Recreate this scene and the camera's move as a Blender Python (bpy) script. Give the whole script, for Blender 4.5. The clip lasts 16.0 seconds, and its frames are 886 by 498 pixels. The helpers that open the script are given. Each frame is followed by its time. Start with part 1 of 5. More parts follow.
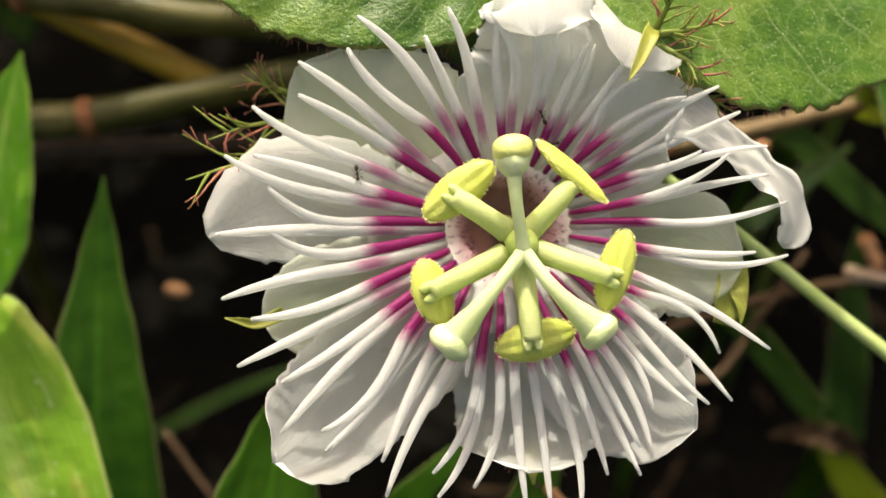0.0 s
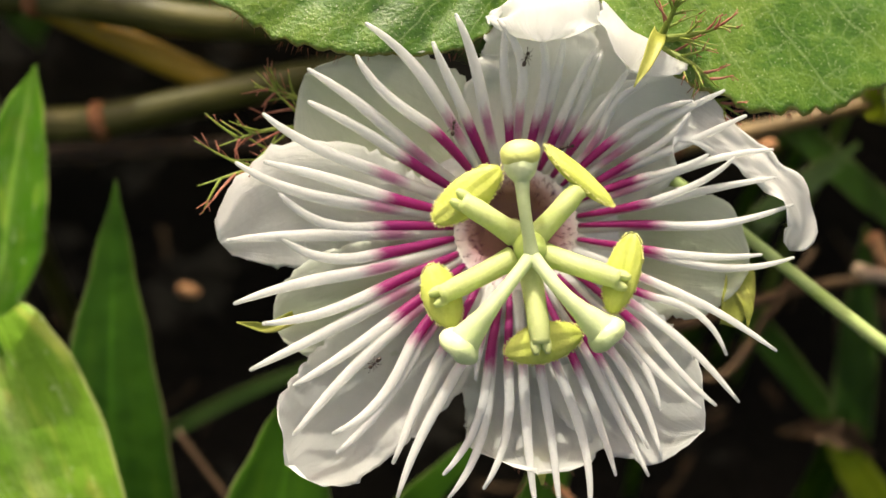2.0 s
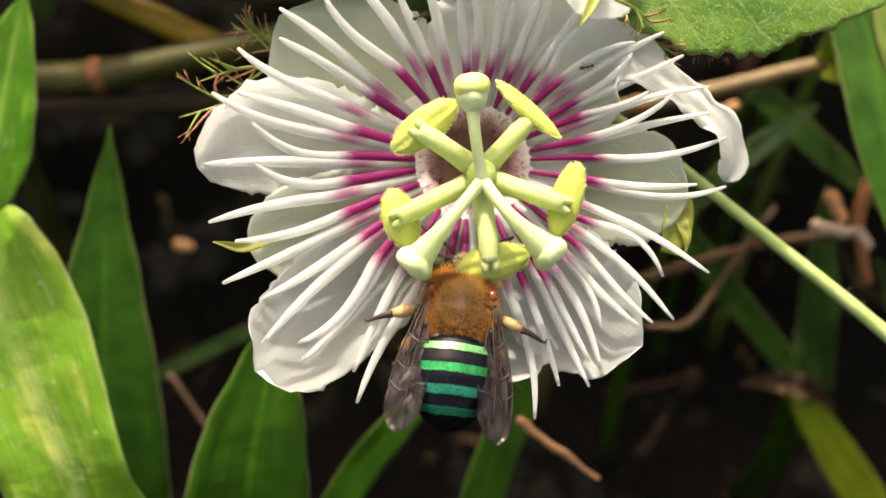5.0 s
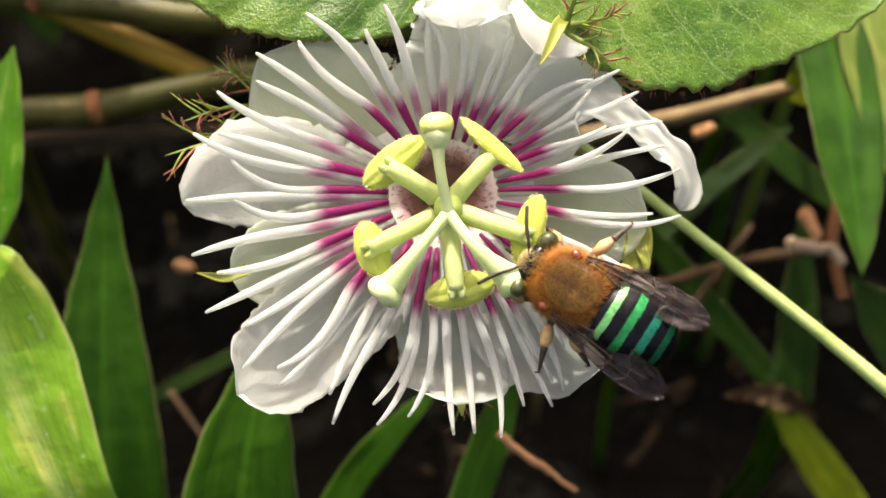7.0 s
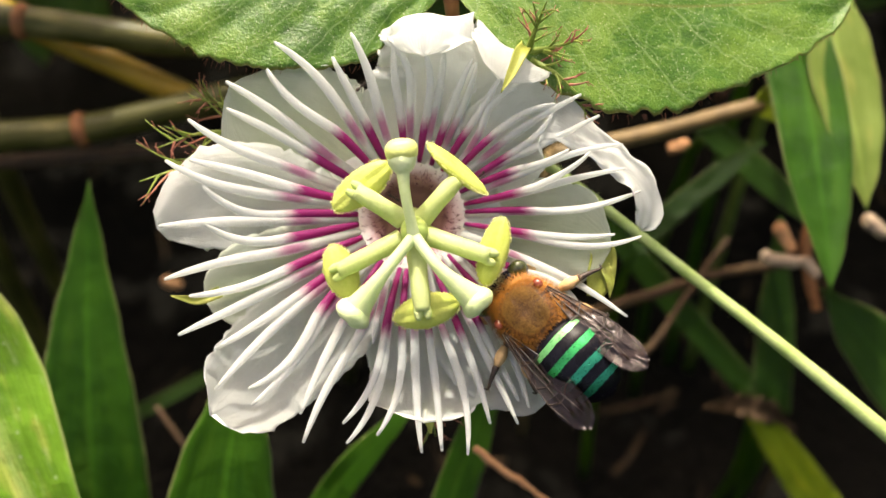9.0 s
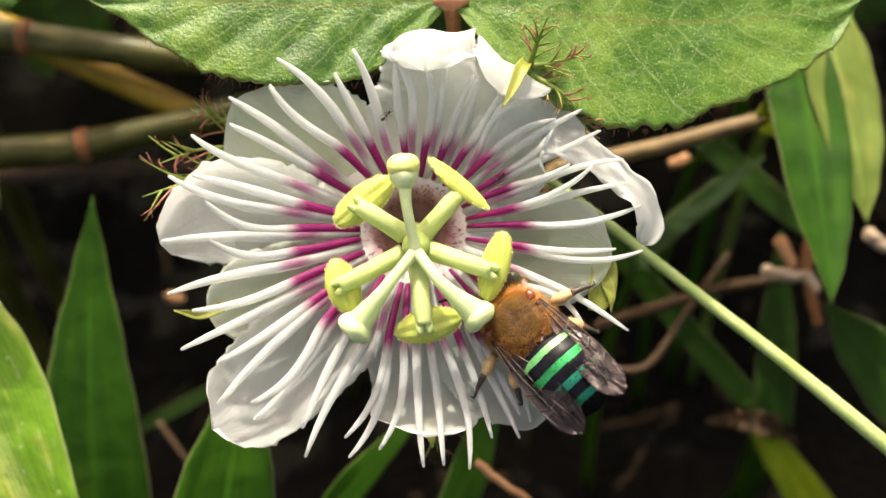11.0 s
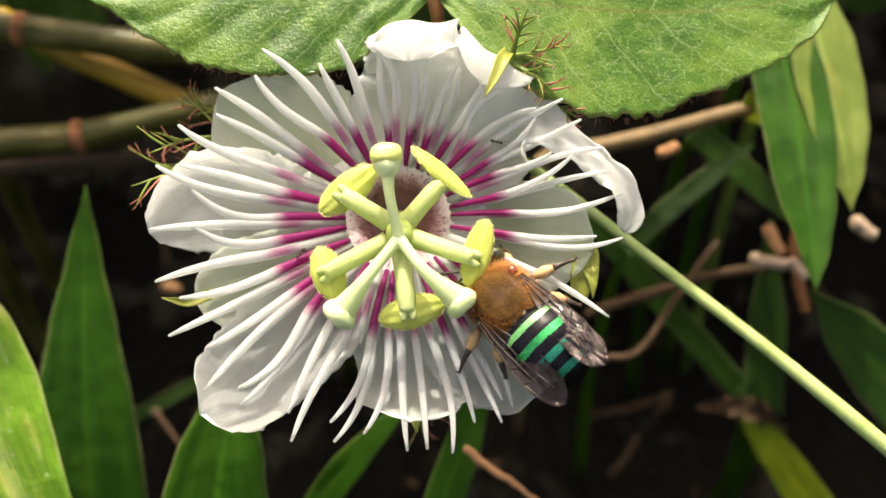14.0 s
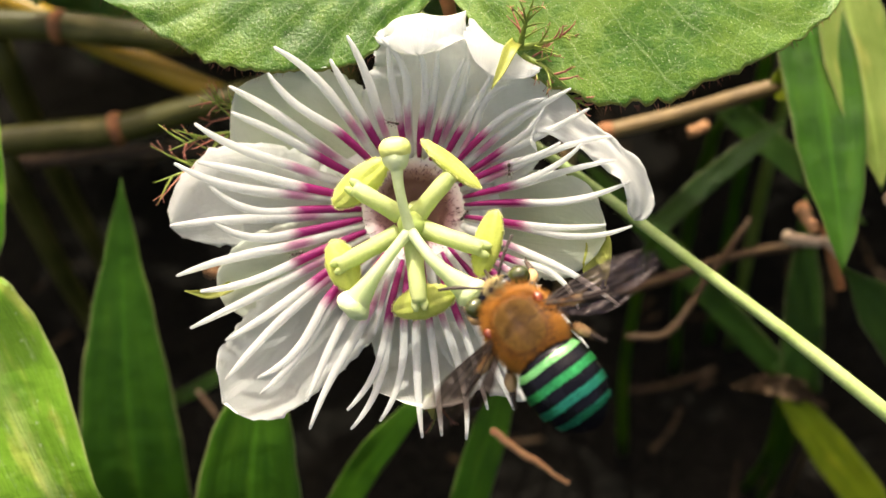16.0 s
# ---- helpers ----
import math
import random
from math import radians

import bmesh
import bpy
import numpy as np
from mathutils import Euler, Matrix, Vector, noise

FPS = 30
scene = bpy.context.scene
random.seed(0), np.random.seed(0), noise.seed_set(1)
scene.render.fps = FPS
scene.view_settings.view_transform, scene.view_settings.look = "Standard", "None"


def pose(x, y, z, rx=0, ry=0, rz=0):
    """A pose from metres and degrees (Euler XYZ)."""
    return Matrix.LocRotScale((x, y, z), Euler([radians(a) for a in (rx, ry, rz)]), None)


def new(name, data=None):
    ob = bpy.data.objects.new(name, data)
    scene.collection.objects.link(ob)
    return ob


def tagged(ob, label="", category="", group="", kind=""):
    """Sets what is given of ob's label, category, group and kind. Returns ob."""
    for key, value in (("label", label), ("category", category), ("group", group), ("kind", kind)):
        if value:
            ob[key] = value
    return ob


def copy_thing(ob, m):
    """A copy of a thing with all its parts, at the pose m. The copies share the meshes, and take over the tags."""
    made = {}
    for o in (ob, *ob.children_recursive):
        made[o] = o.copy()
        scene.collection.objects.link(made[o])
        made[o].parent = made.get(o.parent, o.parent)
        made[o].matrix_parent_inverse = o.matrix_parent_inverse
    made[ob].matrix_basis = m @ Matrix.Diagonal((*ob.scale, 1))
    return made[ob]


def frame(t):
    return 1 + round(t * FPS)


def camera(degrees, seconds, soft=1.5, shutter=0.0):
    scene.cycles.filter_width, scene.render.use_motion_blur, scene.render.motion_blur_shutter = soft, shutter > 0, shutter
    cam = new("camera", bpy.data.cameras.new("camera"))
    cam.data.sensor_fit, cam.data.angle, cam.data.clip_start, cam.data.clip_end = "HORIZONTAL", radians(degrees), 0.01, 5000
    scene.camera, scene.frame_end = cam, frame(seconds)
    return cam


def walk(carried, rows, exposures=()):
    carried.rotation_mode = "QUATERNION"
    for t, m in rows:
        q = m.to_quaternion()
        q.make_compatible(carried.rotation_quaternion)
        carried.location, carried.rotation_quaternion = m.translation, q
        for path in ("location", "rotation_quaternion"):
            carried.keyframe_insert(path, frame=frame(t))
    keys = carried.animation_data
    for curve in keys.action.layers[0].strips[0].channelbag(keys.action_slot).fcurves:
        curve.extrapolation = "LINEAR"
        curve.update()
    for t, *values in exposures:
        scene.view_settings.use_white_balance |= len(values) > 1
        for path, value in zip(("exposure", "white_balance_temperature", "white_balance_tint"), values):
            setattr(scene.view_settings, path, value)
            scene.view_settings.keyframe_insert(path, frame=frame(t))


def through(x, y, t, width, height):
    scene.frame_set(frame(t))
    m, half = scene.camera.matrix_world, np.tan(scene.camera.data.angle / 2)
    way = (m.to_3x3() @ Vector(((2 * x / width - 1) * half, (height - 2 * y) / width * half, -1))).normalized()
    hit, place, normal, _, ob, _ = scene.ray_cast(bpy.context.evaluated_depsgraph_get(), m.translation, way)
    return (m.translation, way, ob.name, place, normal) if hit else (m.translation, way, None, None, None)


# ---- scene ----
# Millimetres round the flower: u to the right, v up along the flower's face, w out of it.
MM = 0.001
PITCH = 50.0
HEIGHT = 0.085
VIEW = pose(0, 0, HEIGHT, 90 - PITCH)


def spot(p):
    """The world place of a point in millimetres of the flower's own space."""
    return VIEW @ (Vector(p) * MM)


# ---- camera ----
cam = camera(45, 16.0, soft=1.5, shutter=0.2)
cam.data.dof.use_dof = True
cam.data.dof.focus_distance = 0.083
cam.data.dof.aperture_fstop = 21.0
CAMERA_ROWS = [
    (0, (-8.75, -0.14, 71.79), (-0.15, -2.68, 0.82)),
    (0.5, (-8.53, 0.35, 71.68), (-0.02, -2.81, 0.66)),
    (1, (-8.45, -0.35, 72.40), (0.13, -2.67, 0.69)),
    (1.5, (-8.32, 0.79, 72.25), (0.42, -2.63, 0.46)),
    (2, (-8.68, 0.60, 72.59), (-0.49, -2.12, 0.52)),
    (2.5, (-8.75, 0.10, 72.78), (-0.40, -2.16, 0.61)),
    (3, (-8.54, 0.21, 73.32), (-0.26, -2.13, 0.54)),
    (3.5, (-8.31, -0.67, 74.47), (-0.47, -1.94, 0.90)),
    (4, (-6.77, -4.87, 75.92), (-0.74, -1.67, 1.20)),
    (4.5, (-6.17, -5.49, 77.94), (-0.64, -1.24, 1.27)),
    (5, (-4.77, -4.88, 79.24), (-0.45, -1.43, 1.15)),
    (7.5, (-0.35, -2.87, 84.46), (-0.24, -0.19, 0.44)),
    (8, (0.34, -3.28, 84.24), (-0.30, -0.24, 0.40)),
    (8.5, (1.70, -2.53, 84.92), (0.01, -0.30, 0.10)),
    (9, (2.32, -1.41, 86.03), (0.00, 0.00, -0.00)),
    (11.5, (2.32, -1.32, 86.57), (0.87, 0.13, -0.09)),
    (12, (2.22, -1.15, 87.06), (0.66, 0.20, -0.18)),
    (12.5, (2.51, -2.28, 87.56), (0.42, 0.41, 0.01)),
    (13, (2.92, -2.43, 87.92), (0.32, 0.61, 0.04)),
    (13.5, (4.23, -1.09, 87.41), (0.35, 0.57, -0.17)),
    (14, (4.32, -1.76, 87.71), (0.33, 0.48, -0.20)),
    (14.5, (5.70, -1.15, 87.77), (0.51, 0.49, -0.48)),
    (15, (6.81, 0.07, 87.96), (-0.44, 1.29, -0.74)),
    (15.5, (8.32, -0.79, 88.70), (-0.61, 2.58, -0.81)),
    (16, (9.40, 0.20, 88.94), (-1.44, 4.29, -1.11)),
]


def turned(a):
    v = Vector([radians(q) for q in a])
    return Matrix.Rotation(v.length, 4, v.normalized()) if v.length > 1e-6 else Matrix()


walk(cam, [(t, VIEW @ Matrix.Translation(Vector(c) * MM) @ turned(a)) for t, c, a in CAMERA_ROWS],
     [(0, 1.38, 7950, 12), (3.2, 1.38, 7950, 12), (4.5, 1.64, 7950, 12), (7.5, 1.66, 7750, 12), (16, 1.66, 7750, 12)])

# ---- world, sun, exposure ----
SUN = Vector((-0.12, 0.91, 0.335)).normalized()  # towards the sun, in the flower's space
sun_way = (VIEW.to_3x3() @ SUN).normalized()
lamp = bpy.data.lights.new("sun", "SUN")
lamp.energy, lamp.angle, lamp.color = 1.98, radians(0.5), (0.935, 0.985, 0.965)
sun = new("sun", lamp)
sun.matrix_world = Matrix.Translation((0, 0, 3)) @ sun_way.to_track_quat("Z", "Y").to_matrix().to_4x4()
world = bpy.data.worlds.new("sky")
scene.world = world
world.use_nodes = True
wt = world.node_tree
sky = wt.nodes.new("ShaderNodeTexSky")
sky.sky_type, sky.sun_disc = "NISHITA", False
sky.air_density, sky.dust_density, sky.ozone_density = 0.5, 7.0, 0.4
sky.sun_elevation = math.asin(sun_way.z)
sky.sun_rotation = math.atan2(sun_way.x, sun_way.y)
wt.links.new(sky.outputs[0], wt.nodes["Background"].inputs[0])
wt.nodes["Background"].inputs[1].default_value = 0.15

# ---- materials ----


class Nodes:
    """A short way to write node trees."""

    def __init__(self, name):
        self.m = bpy.data.materials.new(name)
        self.m.use_nodes = True
        self.t = self.m.node_tree
        self.t.nodes.clear()
        self.out = self.t.nodes.new("ShaderNodeOutputMaterial")

    def n(self, kind, ins=None, operation=None, data_type=None, blend_type=None, feature=None):
        node = self.t.nodes.new("ShaderNode" + kind)
        if operation:
            node.operation = operation
        if data_type:
            node.data_type, node.blend_type = data_type, blend_type
        if feature:
            node.feature = feature
        for k, v in (ins or {}).items():
            if isinstance(v, bpy.types.NodeSocket):
                self.t.links.new(v, node.inputs[k])
            else:
                node.inputs[k].default_value = v
        return node

    def math(self, op, a, b=0.0, c=0.0):
        return self.n("Math", {0: a, 1: b, 2: c}, operation=op).outputs[0]

    def ramp(self, fac, stops):
        node = self.n("ValToRGB", {0: fac})
        e = node.color_ramp.elements
        while len(e) < len(stops):
            e.new(0.5)
        for el, (p, col) in zip(e, stops):
            el.position, el.color = p, (*col, 1)
        return node.outputs[0]

    def mix(self, fac, a, b, blend="MIX"):
        node = self.n("Mix", data_type="RGBA", blend_type=blend)
        for k, v in ((0, fac), (6, a), (7, b)):
            if isinstance(v, bpy.types.NodeSocket):
                self.t.links.new(v, node.inputs[k])
            else:
                node.inputs[k].default_value = v if k == 0 else (*v, 1)
        return node.outputs[2]

    def coords(self, which="Object"):
        return self.n("TexCoord").outputs[which]

    def noise(self, vec, scale, detail=4.0, rough=0.55):
        return self.n("TexNoise", {"Vector": vec, "Scale": scale, "Detail": detail, "Roughness": rough}).outputs[0]

    def stretch(self, vec, s):
        return self.n("Mapping", {"Vector": vec, "Scale": s}).outputs[0]

    def bump(self, height, strength, dist):
        return self.n("Bump", {"Height": height, "Strength": strength, "Distance": dist}).outputs[0]

    def finish(self, shader):
        self.t.links.new(shader, self.out.inputs[0])
        return self.m


def grainy(name, a, b, scale=600.0, rough=0.6, bump=0.3, dist=0.0002, fine=4000.0, spec=0.4, metal=0.0, thin=0.0, thin_col=None, sss=0.0):
    """A surface of two colours in patches, with fine relief; thin: how much light comes through."""
    g = Nodes(name)
    vec = g.coords()
    rnd = g.n("ObjectInfo").outputs["Random"]
    big, small = g.noise(vec, scale), g.noise(vec, fine, 3.0)
    fac = g.math("ADD", g.math("MULTIPLY", big, 1.1), g.math("MULTIPLY", small, 0.5))
    fac = g.math("ADD", fac, g.math("MULTIPLY", rnd, 0.25))
    col = g.ramp(g.math("SUBTRACT", fac, 0.42), [(0.1, a), (0.75, b)])
    nrm = g.bump(g.math("ADD", big, g.math("MULTIPLY", small, 0.6)), bump, dist)
    rg = g.math("ADD", g.math("MULTIPLY", small, 0.2), rough - 0.1)
    sh = g.n("BsdfPrincipled", {"Base Color": col, "Roughness": rg, "Metallic": metal, "Specular IOR Level": spec, "Normal": nrm}).outputs[0]
    if thin:
        tc = thin_col if thin_col else b
        tr = g.n("BsdfTranslucent", {"Color": g.mix(0.6, col, tc), "Normal": nrm}).outputs[0]
        sh = g.n("MixShader", {0: thin, 1: sh, 2: tr}).outputs[0]
    return g.finish(sh)


def grass_blade(name, a, b, streak=0.35, rough=0.38, thin=0.35, through=(0.35, 0.55, 0.05), rust=0.0, veins=26.0, rib=0.35):
    """A grass leaf: fine veins along its length, a pale midrib, blotches."""
    g = Nodes(name)
    uv, vec = g.coords("UV"), g.coords()
    lines = g.noise(g.stretch(uv, (veins, 1.2, 1)), 2.0, 3.0)
    blot = g.noise(vec, 220.0, 4.0)
    fac = g.math("ADD", g.math("MULTIPLY", lines, streak + 0.15), g.math("MULTIPLY", blot, 0.55))
    col = g.ramp(fac, [(0.36, a), (0.66, b)])
    x = g.n("SeparateXYZ", {0: uv}).outputs[0]
    mid = g.math("SUBTRACT", 1.0, g.math("MULTIPLY", g.math("ABSOLUTE", g.math("SUBTRACT", x, 0.5)), 22.0))
    mid = g.n("Clamp", {0: mid}).outputs[0]
    col = g.mix(g.math("MULTIPLY", mid, rib), col, tuple(min(1, c * 2.2) for c in b))
    patch = g.noise(g.stretch(uv, (5.0, 3.2, 1)), 1.0, 2.0)
    col = g.mix(g.math("MULTIPLY", g.ramp(patch, [(0.54, (0, 0, 0)), (0.72, (1, 1, 1))]), 0.5), col, (min(1, b[0] * 2.0), min(1, b[1] * 1.35), b[2] * 1.5))
    rim = g.math("GREATER_THAN", g.math("ABSOLUTE", g.math("SUBTRACT", x, 0.5)), 0.480 if rust else 0.487)
    col = g.mix(g.math("MULTIPLY", rim, 0.5), col, (0.45, 0.42, 0.2))
    if rust:
        ragged = g.math("ADD", g.math("ABSOLUTE", g.math("SUBTRACT", x, 0.52)), g.math("MULTIPLY", g.math("SUBTRACT", g.noise(g.stretch(uv, (9, 16, 1)), 1.0, 5.0, 0.7), 0.5), 0.35))
        col = g.mix(g.math("MULTIPLY", g.ramp(ragged, [(0.0, (1, 1, 1)), (0.13, (0, 0, 0))]), rust * 0.65), col, (0.62, 0.66, 0.28))
        scorch = g.noise(g.stretch(uv, (6, 5, 1)), 1.0, 4.0, 0.6)
        scorch = g.math("MULTIPLY", g.ramp(scorch, [(0.52, (0, 0, 0)), (0.64, (1, 1, 1))]), g.ramp(ragged, [(0.0, (1, 1, 1)), (0.09, (0, 0, 0))]))
        col = g.mix(g.math("MULTIPLY", scorch, rust), col, (0.48, 0.24, 0.09))
        spots = g.noise(g.stretch(vec, (1, 1, 1)), 330.0, 5.0, 0.65)
        col = g.mix(g.math("MULTIPLY", g.ramp(spots, [(0.60, (0, 0, 0)), (0.72, (1, 1, 1))]), rust), col, (0.42, 0.2, 0.07))
        dust = g.noise(g.stretch(uv, (14, 9, 1)), 1.0, 6.0, 0.75)
        col = g.mix(g.math("MULTIPLY", g.ramp(dust, [(0.56, (0, 0, 0)), (0.70, (1, 1, 1))]), 0.45), col, (0.55, 0.62, 0.34))
        dots = g.n("TexVoronoi", {"Vector": vec, "Scale": 700.0}).outputs[0]
        col = g.mix(g.math("MULTIPLY", g.ramp(dots, [(0.06, (1, 1, 1)), (0.13, (0, 0, 0))]), 0.5), col, (0.6, 0.66, 0.4))
        dark = g.noise(vec, 160.0, 4.0, 0.6)
        col = g.mix(g.math("MULTIPLY", g.ramp(dark, [(0.50, (0, 0, 0)), (0.68, (1, 1, 1))]), 0.6), col, (0.08, 0.22, 0.02))
    pucker = g.math("ADD", g.math("MULTIPLY", lines, 0.5), g.noise(g.stretch(vec, (1, 1, 1)), 420.0, 4.0))
    nrm = g.bump(pucker, 0.5, 0.0008)
    sh = g.n("BsdfPrincipled", {"Base Color": col, "Roughness": rough, "Specular IOR Level": 0.16, "Normal": nrm}).outputs[0]
    tr = g.n("BsdfTranslucent", {"Color": g.mix(0.5, col, through), "Normal": nrm}).outputs[0]
    return g.finish(g.n("MixShader", {0: thin, 1: sh, 2: tr}).outputs[0])


def vine_leaf(name):
    """A soft, hairy, quilted leaf with pale side veins."""
    g = Nodes(name)
    uv, vec = g.coords("UV"), g.coords()
    sep = g.n("SeparateXYZ", {0: uv})
    across = g.math("ABSOLUTE", g.math("SUBTRACT", sep.outputs[0], 0.5))
    ph = g.math("SUBTRACT", g.math("MULTIPLY", sep.outputs[1], 6.5), g.math("MULTIPLY", across, 2.6))
    ph = g.math("ADD", ph, g.math("MULTIPLY", g.noise(vec, 260.0, 2.0), 0.35))
    vein = g.math("ABSOLUTE", g.math("SUBTRACT", g.math("FRACT", ph), 0.5))
    side = g.ramp(vein, [(0.0, (1, 1, 1)), (0.03, (0, 0, 0))])
    mid = g.ramp(across, [(0.0, (1, 1, 1)), (0.012, (0, 0, 0))])
    warp = g.n("Mix", {4: vec, 5: g.n("TexNoise", {"Vector": vec, "Scale": 500.0, "Detail": 3.0}).outputs[1], 0: 0.0012}, data_type="VECTOR", blend_type="MIX").outputs[1]
    net = g.n("TexVoronoi", {"Vector": warp, "Scale": 520.0}, feature="DISTANCE_TO_EDGE").outputs[0]
    nets = g.ramp(net, [(0.0, (1, 1, 1)), (0.05, (0, 0, 0))])
    fine_net = g.n("TexVoronoi", {"Vector": warp, "Scale": 1700.0}, feature="DISTANCE_TO_EDGE").outputs[0]
    big, mid_n, small = g.noise(vec, 110.0, 5.0, 0.6), g.noise(vec, 900.0, 4.0, 0.65), g.noise(vec, 4200.0, 3.0)
    fac = g.math("ADD", g.math("MULTIPLY", big, 0.75), g.math("ADD", g.math("MULTIPLY", mid_n, 0.35), g.math("MULTIPLY", small, 0.25)))
    col = g.ramp(fac, [(0.48, (0.013, 0.062, 0.002)), (0.64, (0.047, 0.136, 0.006)), (0.82, (0.136, 0.240, 0.028))])
    veins = g.math("MAXIMUM", g.math("MULTIPLY", side, 0.5), g.math("MULTIPLY", nets, 0.30))
    col = g.mix(g.math("MULTIPLY", veins, 0.7), col, (0.32, 0.42, 0.18))
    col = g.mix(g.math("MULTIPLY", mid, 0.6), col, (0.16, 0.12, 0.03))
    rimd = g.ramp(across, [(0.482, (0, 0, 0)), (0.496, (1, 1, 1))])
    col = g.mix(g.math("MULTIPLY", rimd, 0.45), col, (0.35, 0.22, 0.07))
    brown = g.ramp(g.noise(vec, 420.0, 5.0, 0.7), [(0.70, (0, 0, 0)), (0.78, (1, 1, 1))])
    col = g.mix(g.math("MULTIPLY", brown, 0.5), col, (0.14, 0.08, 0.02))
    # Pale flecks: short hairs, with their sparkle painted into the colour.
    hairs = g.n("TexVoronoi", {"Vector": vec, "Scale": 3600.0}).outputs[0]
    flecks = g.ramp(hairs, [(0.08, (1, 1, 1)), (0.18, (0, 0, 0))])
    col = g.mix(g.math("MULTIPLY", flecks, 0.7), col, (0.66, 0.70, 0.42))
    h = g.math("ADD", g.math("MULTIPLY", net, 0.3), g.math("ADD", g.math("MULTIPLY", fine_net, 0.35), g.math("MULTIPLY", small, 0.9)))
    h = g.math("ADD", h, g.math("MULTIPLY", mid_n, 0.5))
    nrm = g.bump(h, 0.5, 0.00022)
    sh = g.n("BsdfPrincipled", {"Base Color": col, "Roughness": 0.40, "Specular IOR Level": 0.4, "Normal": nrm, "Sheen Weight": 0.06, "Sheen Roughness": 0.4}).outputs[0]
    tr = g.n("BsdfTranslucent", {"Color": g.mix(0.4, col, (0.26, 0.46, 0.05)), "Normal": nrm}).outputs[0]
    return g.finish(g.n("MixShader", {0: 0.3, 1: sh, 2: tr}).outputs[0])


def petal_mat(name, a, b, green=0.0):
    """Thin white petal tissue with faint veins along it; green: how much shows towards the base and middle."""
    g = Nodes(name)
    uv, vec = g.coords("UV"), g.coords()
    lines = g.noise(g.stretch(uv, (16, 1.5, 1)), 2.0, 3.0)
    spots = g.noise(vec, 700.0, 4.0)
    col = g.ramp(g.math("ADD", g.math("MULTIPLY", lines, 0.3), g.math("MULTIPLY", spots, 0.7)), [(0.3, a), (0.7, b)])
    if green:
        x = g.n("SeparateXYZ", {0: uv}).outputs[0]
        mid = g.math("SUBTRACT", 1.0, g.math("MULTIPLY", g.math("ABSOLUTE", g.math("SUBTRACT", x, 0.5)), 2.6))
        col = g.mix(g.math("MULTIPLY", g.n("Clamp", {0: mid}).outputs[0], green), col, (0.5, 0.66, 0.25))
    nrm = g.bump(g.math("ADD", g.math("MULTIPLY", lines, 0.35), g.math("ADD", g.math("MULTIPLY", spots, 0.6), g.noise(vec, 260.0, 3.0))), 0.4, 0.0005)
    sh = g.n("BsdfPrincipled", {"Base Color": col, "Roughness": 0.42, "Specular IOR Level": 0.4, "Normal": nrm}).outputs[0]
    tr = g.n("BsdfTranslucent", {"Color": g.mix(0.5, col, (0.93, 0.94, 0.92)), "Normal": nrm}).outputs[0]
    return g.finish(g.n("MixShader", {0: 0.80, 1: sh, 2: tr}).outputs[0])


def filament_mat(name, inner, soft, outer, strength, tone, stripe=False):
    """White corona filament with a purple band; inner, soft, outer: where the band begins, its fading and where it ends (mm from the mark)."""
    g = Nodes(name)
    vec, uv = g.coords(), g.coords("UV")
    d = g.math("MULTIPLY", g.math("SUBTRACT", g.n("SeparateXYZ", {0: uv}).outputs[1], 0.5), 20.0)
    streak = g.noise(g.stretch(uv, (9, 14, 1)), 1.0, 3.0)
    d = g.math("ADD", d, g.math("MULTIPLY", g.math("SUBTRACT", streak, 0.5), 1.3))
    d = g.math("ADD", d, g.math("MULTIPLY", g.math("SUBTRACT", g.noise(vec, 1800.0, 3.0), 0.5), 0.5))
    up = g.n("MapRange", {0: d, 1: inner, 2: inner + soft}).outputs[0]
    down = g.n("MapRange", {0: d, 1: outer - 0.9, 2: outer + 0.35, 3: 1.0, 4: 0.0}).outputs[0]
    band = g.math("MULTIPLY", g.math("MULTIPLY", up, down), strength)
    if stripe:
        off = g.math("ABSOLUTE", g.math("SUBTRACT", g.n("SeparateXYZ", {0: uv}).outputs[0], 0.25))
        band = g.math("MULTIPLY", band, g.n("MapRange", {0: off, 1: 0.10, 2: 0.19, 3: 1.0, 4: 0.0}).outputs[0])
    fine, big = g.noise(vec, 3000.0, 3.0), g.noise(vec, 500.0, 3.0)
    white = g.ramp(g.math("ADD", g.math("MULTIPLY", fine, 0.5), g.math("MULTIPLY", big, 0.5)), [(0.3, (0.70, 0.715, 0.69)), (0.7, (0.77, 0.785, 0.765))])
    col = g.mix(band, white, tone)
    nrm = g.bump(g.math("ADD", fine, g.math("MULTIPLY", big, 1.5)), 0.3, 0.00015)
    sh = g.n("BsdfPrincipled", {"Base Color": col, "Roughness": 0.42, "Specular IOR Level": 0.35, "Normal": nrm}).outputs[0]
    tr = g.n("BsdfTranslucent", {"Color": col, "Normal": nrm}).outputs[0]
    return g.finish(g.n("MixShader", {0: 0.66, 1: sh, 2: tr}).outputs[0])


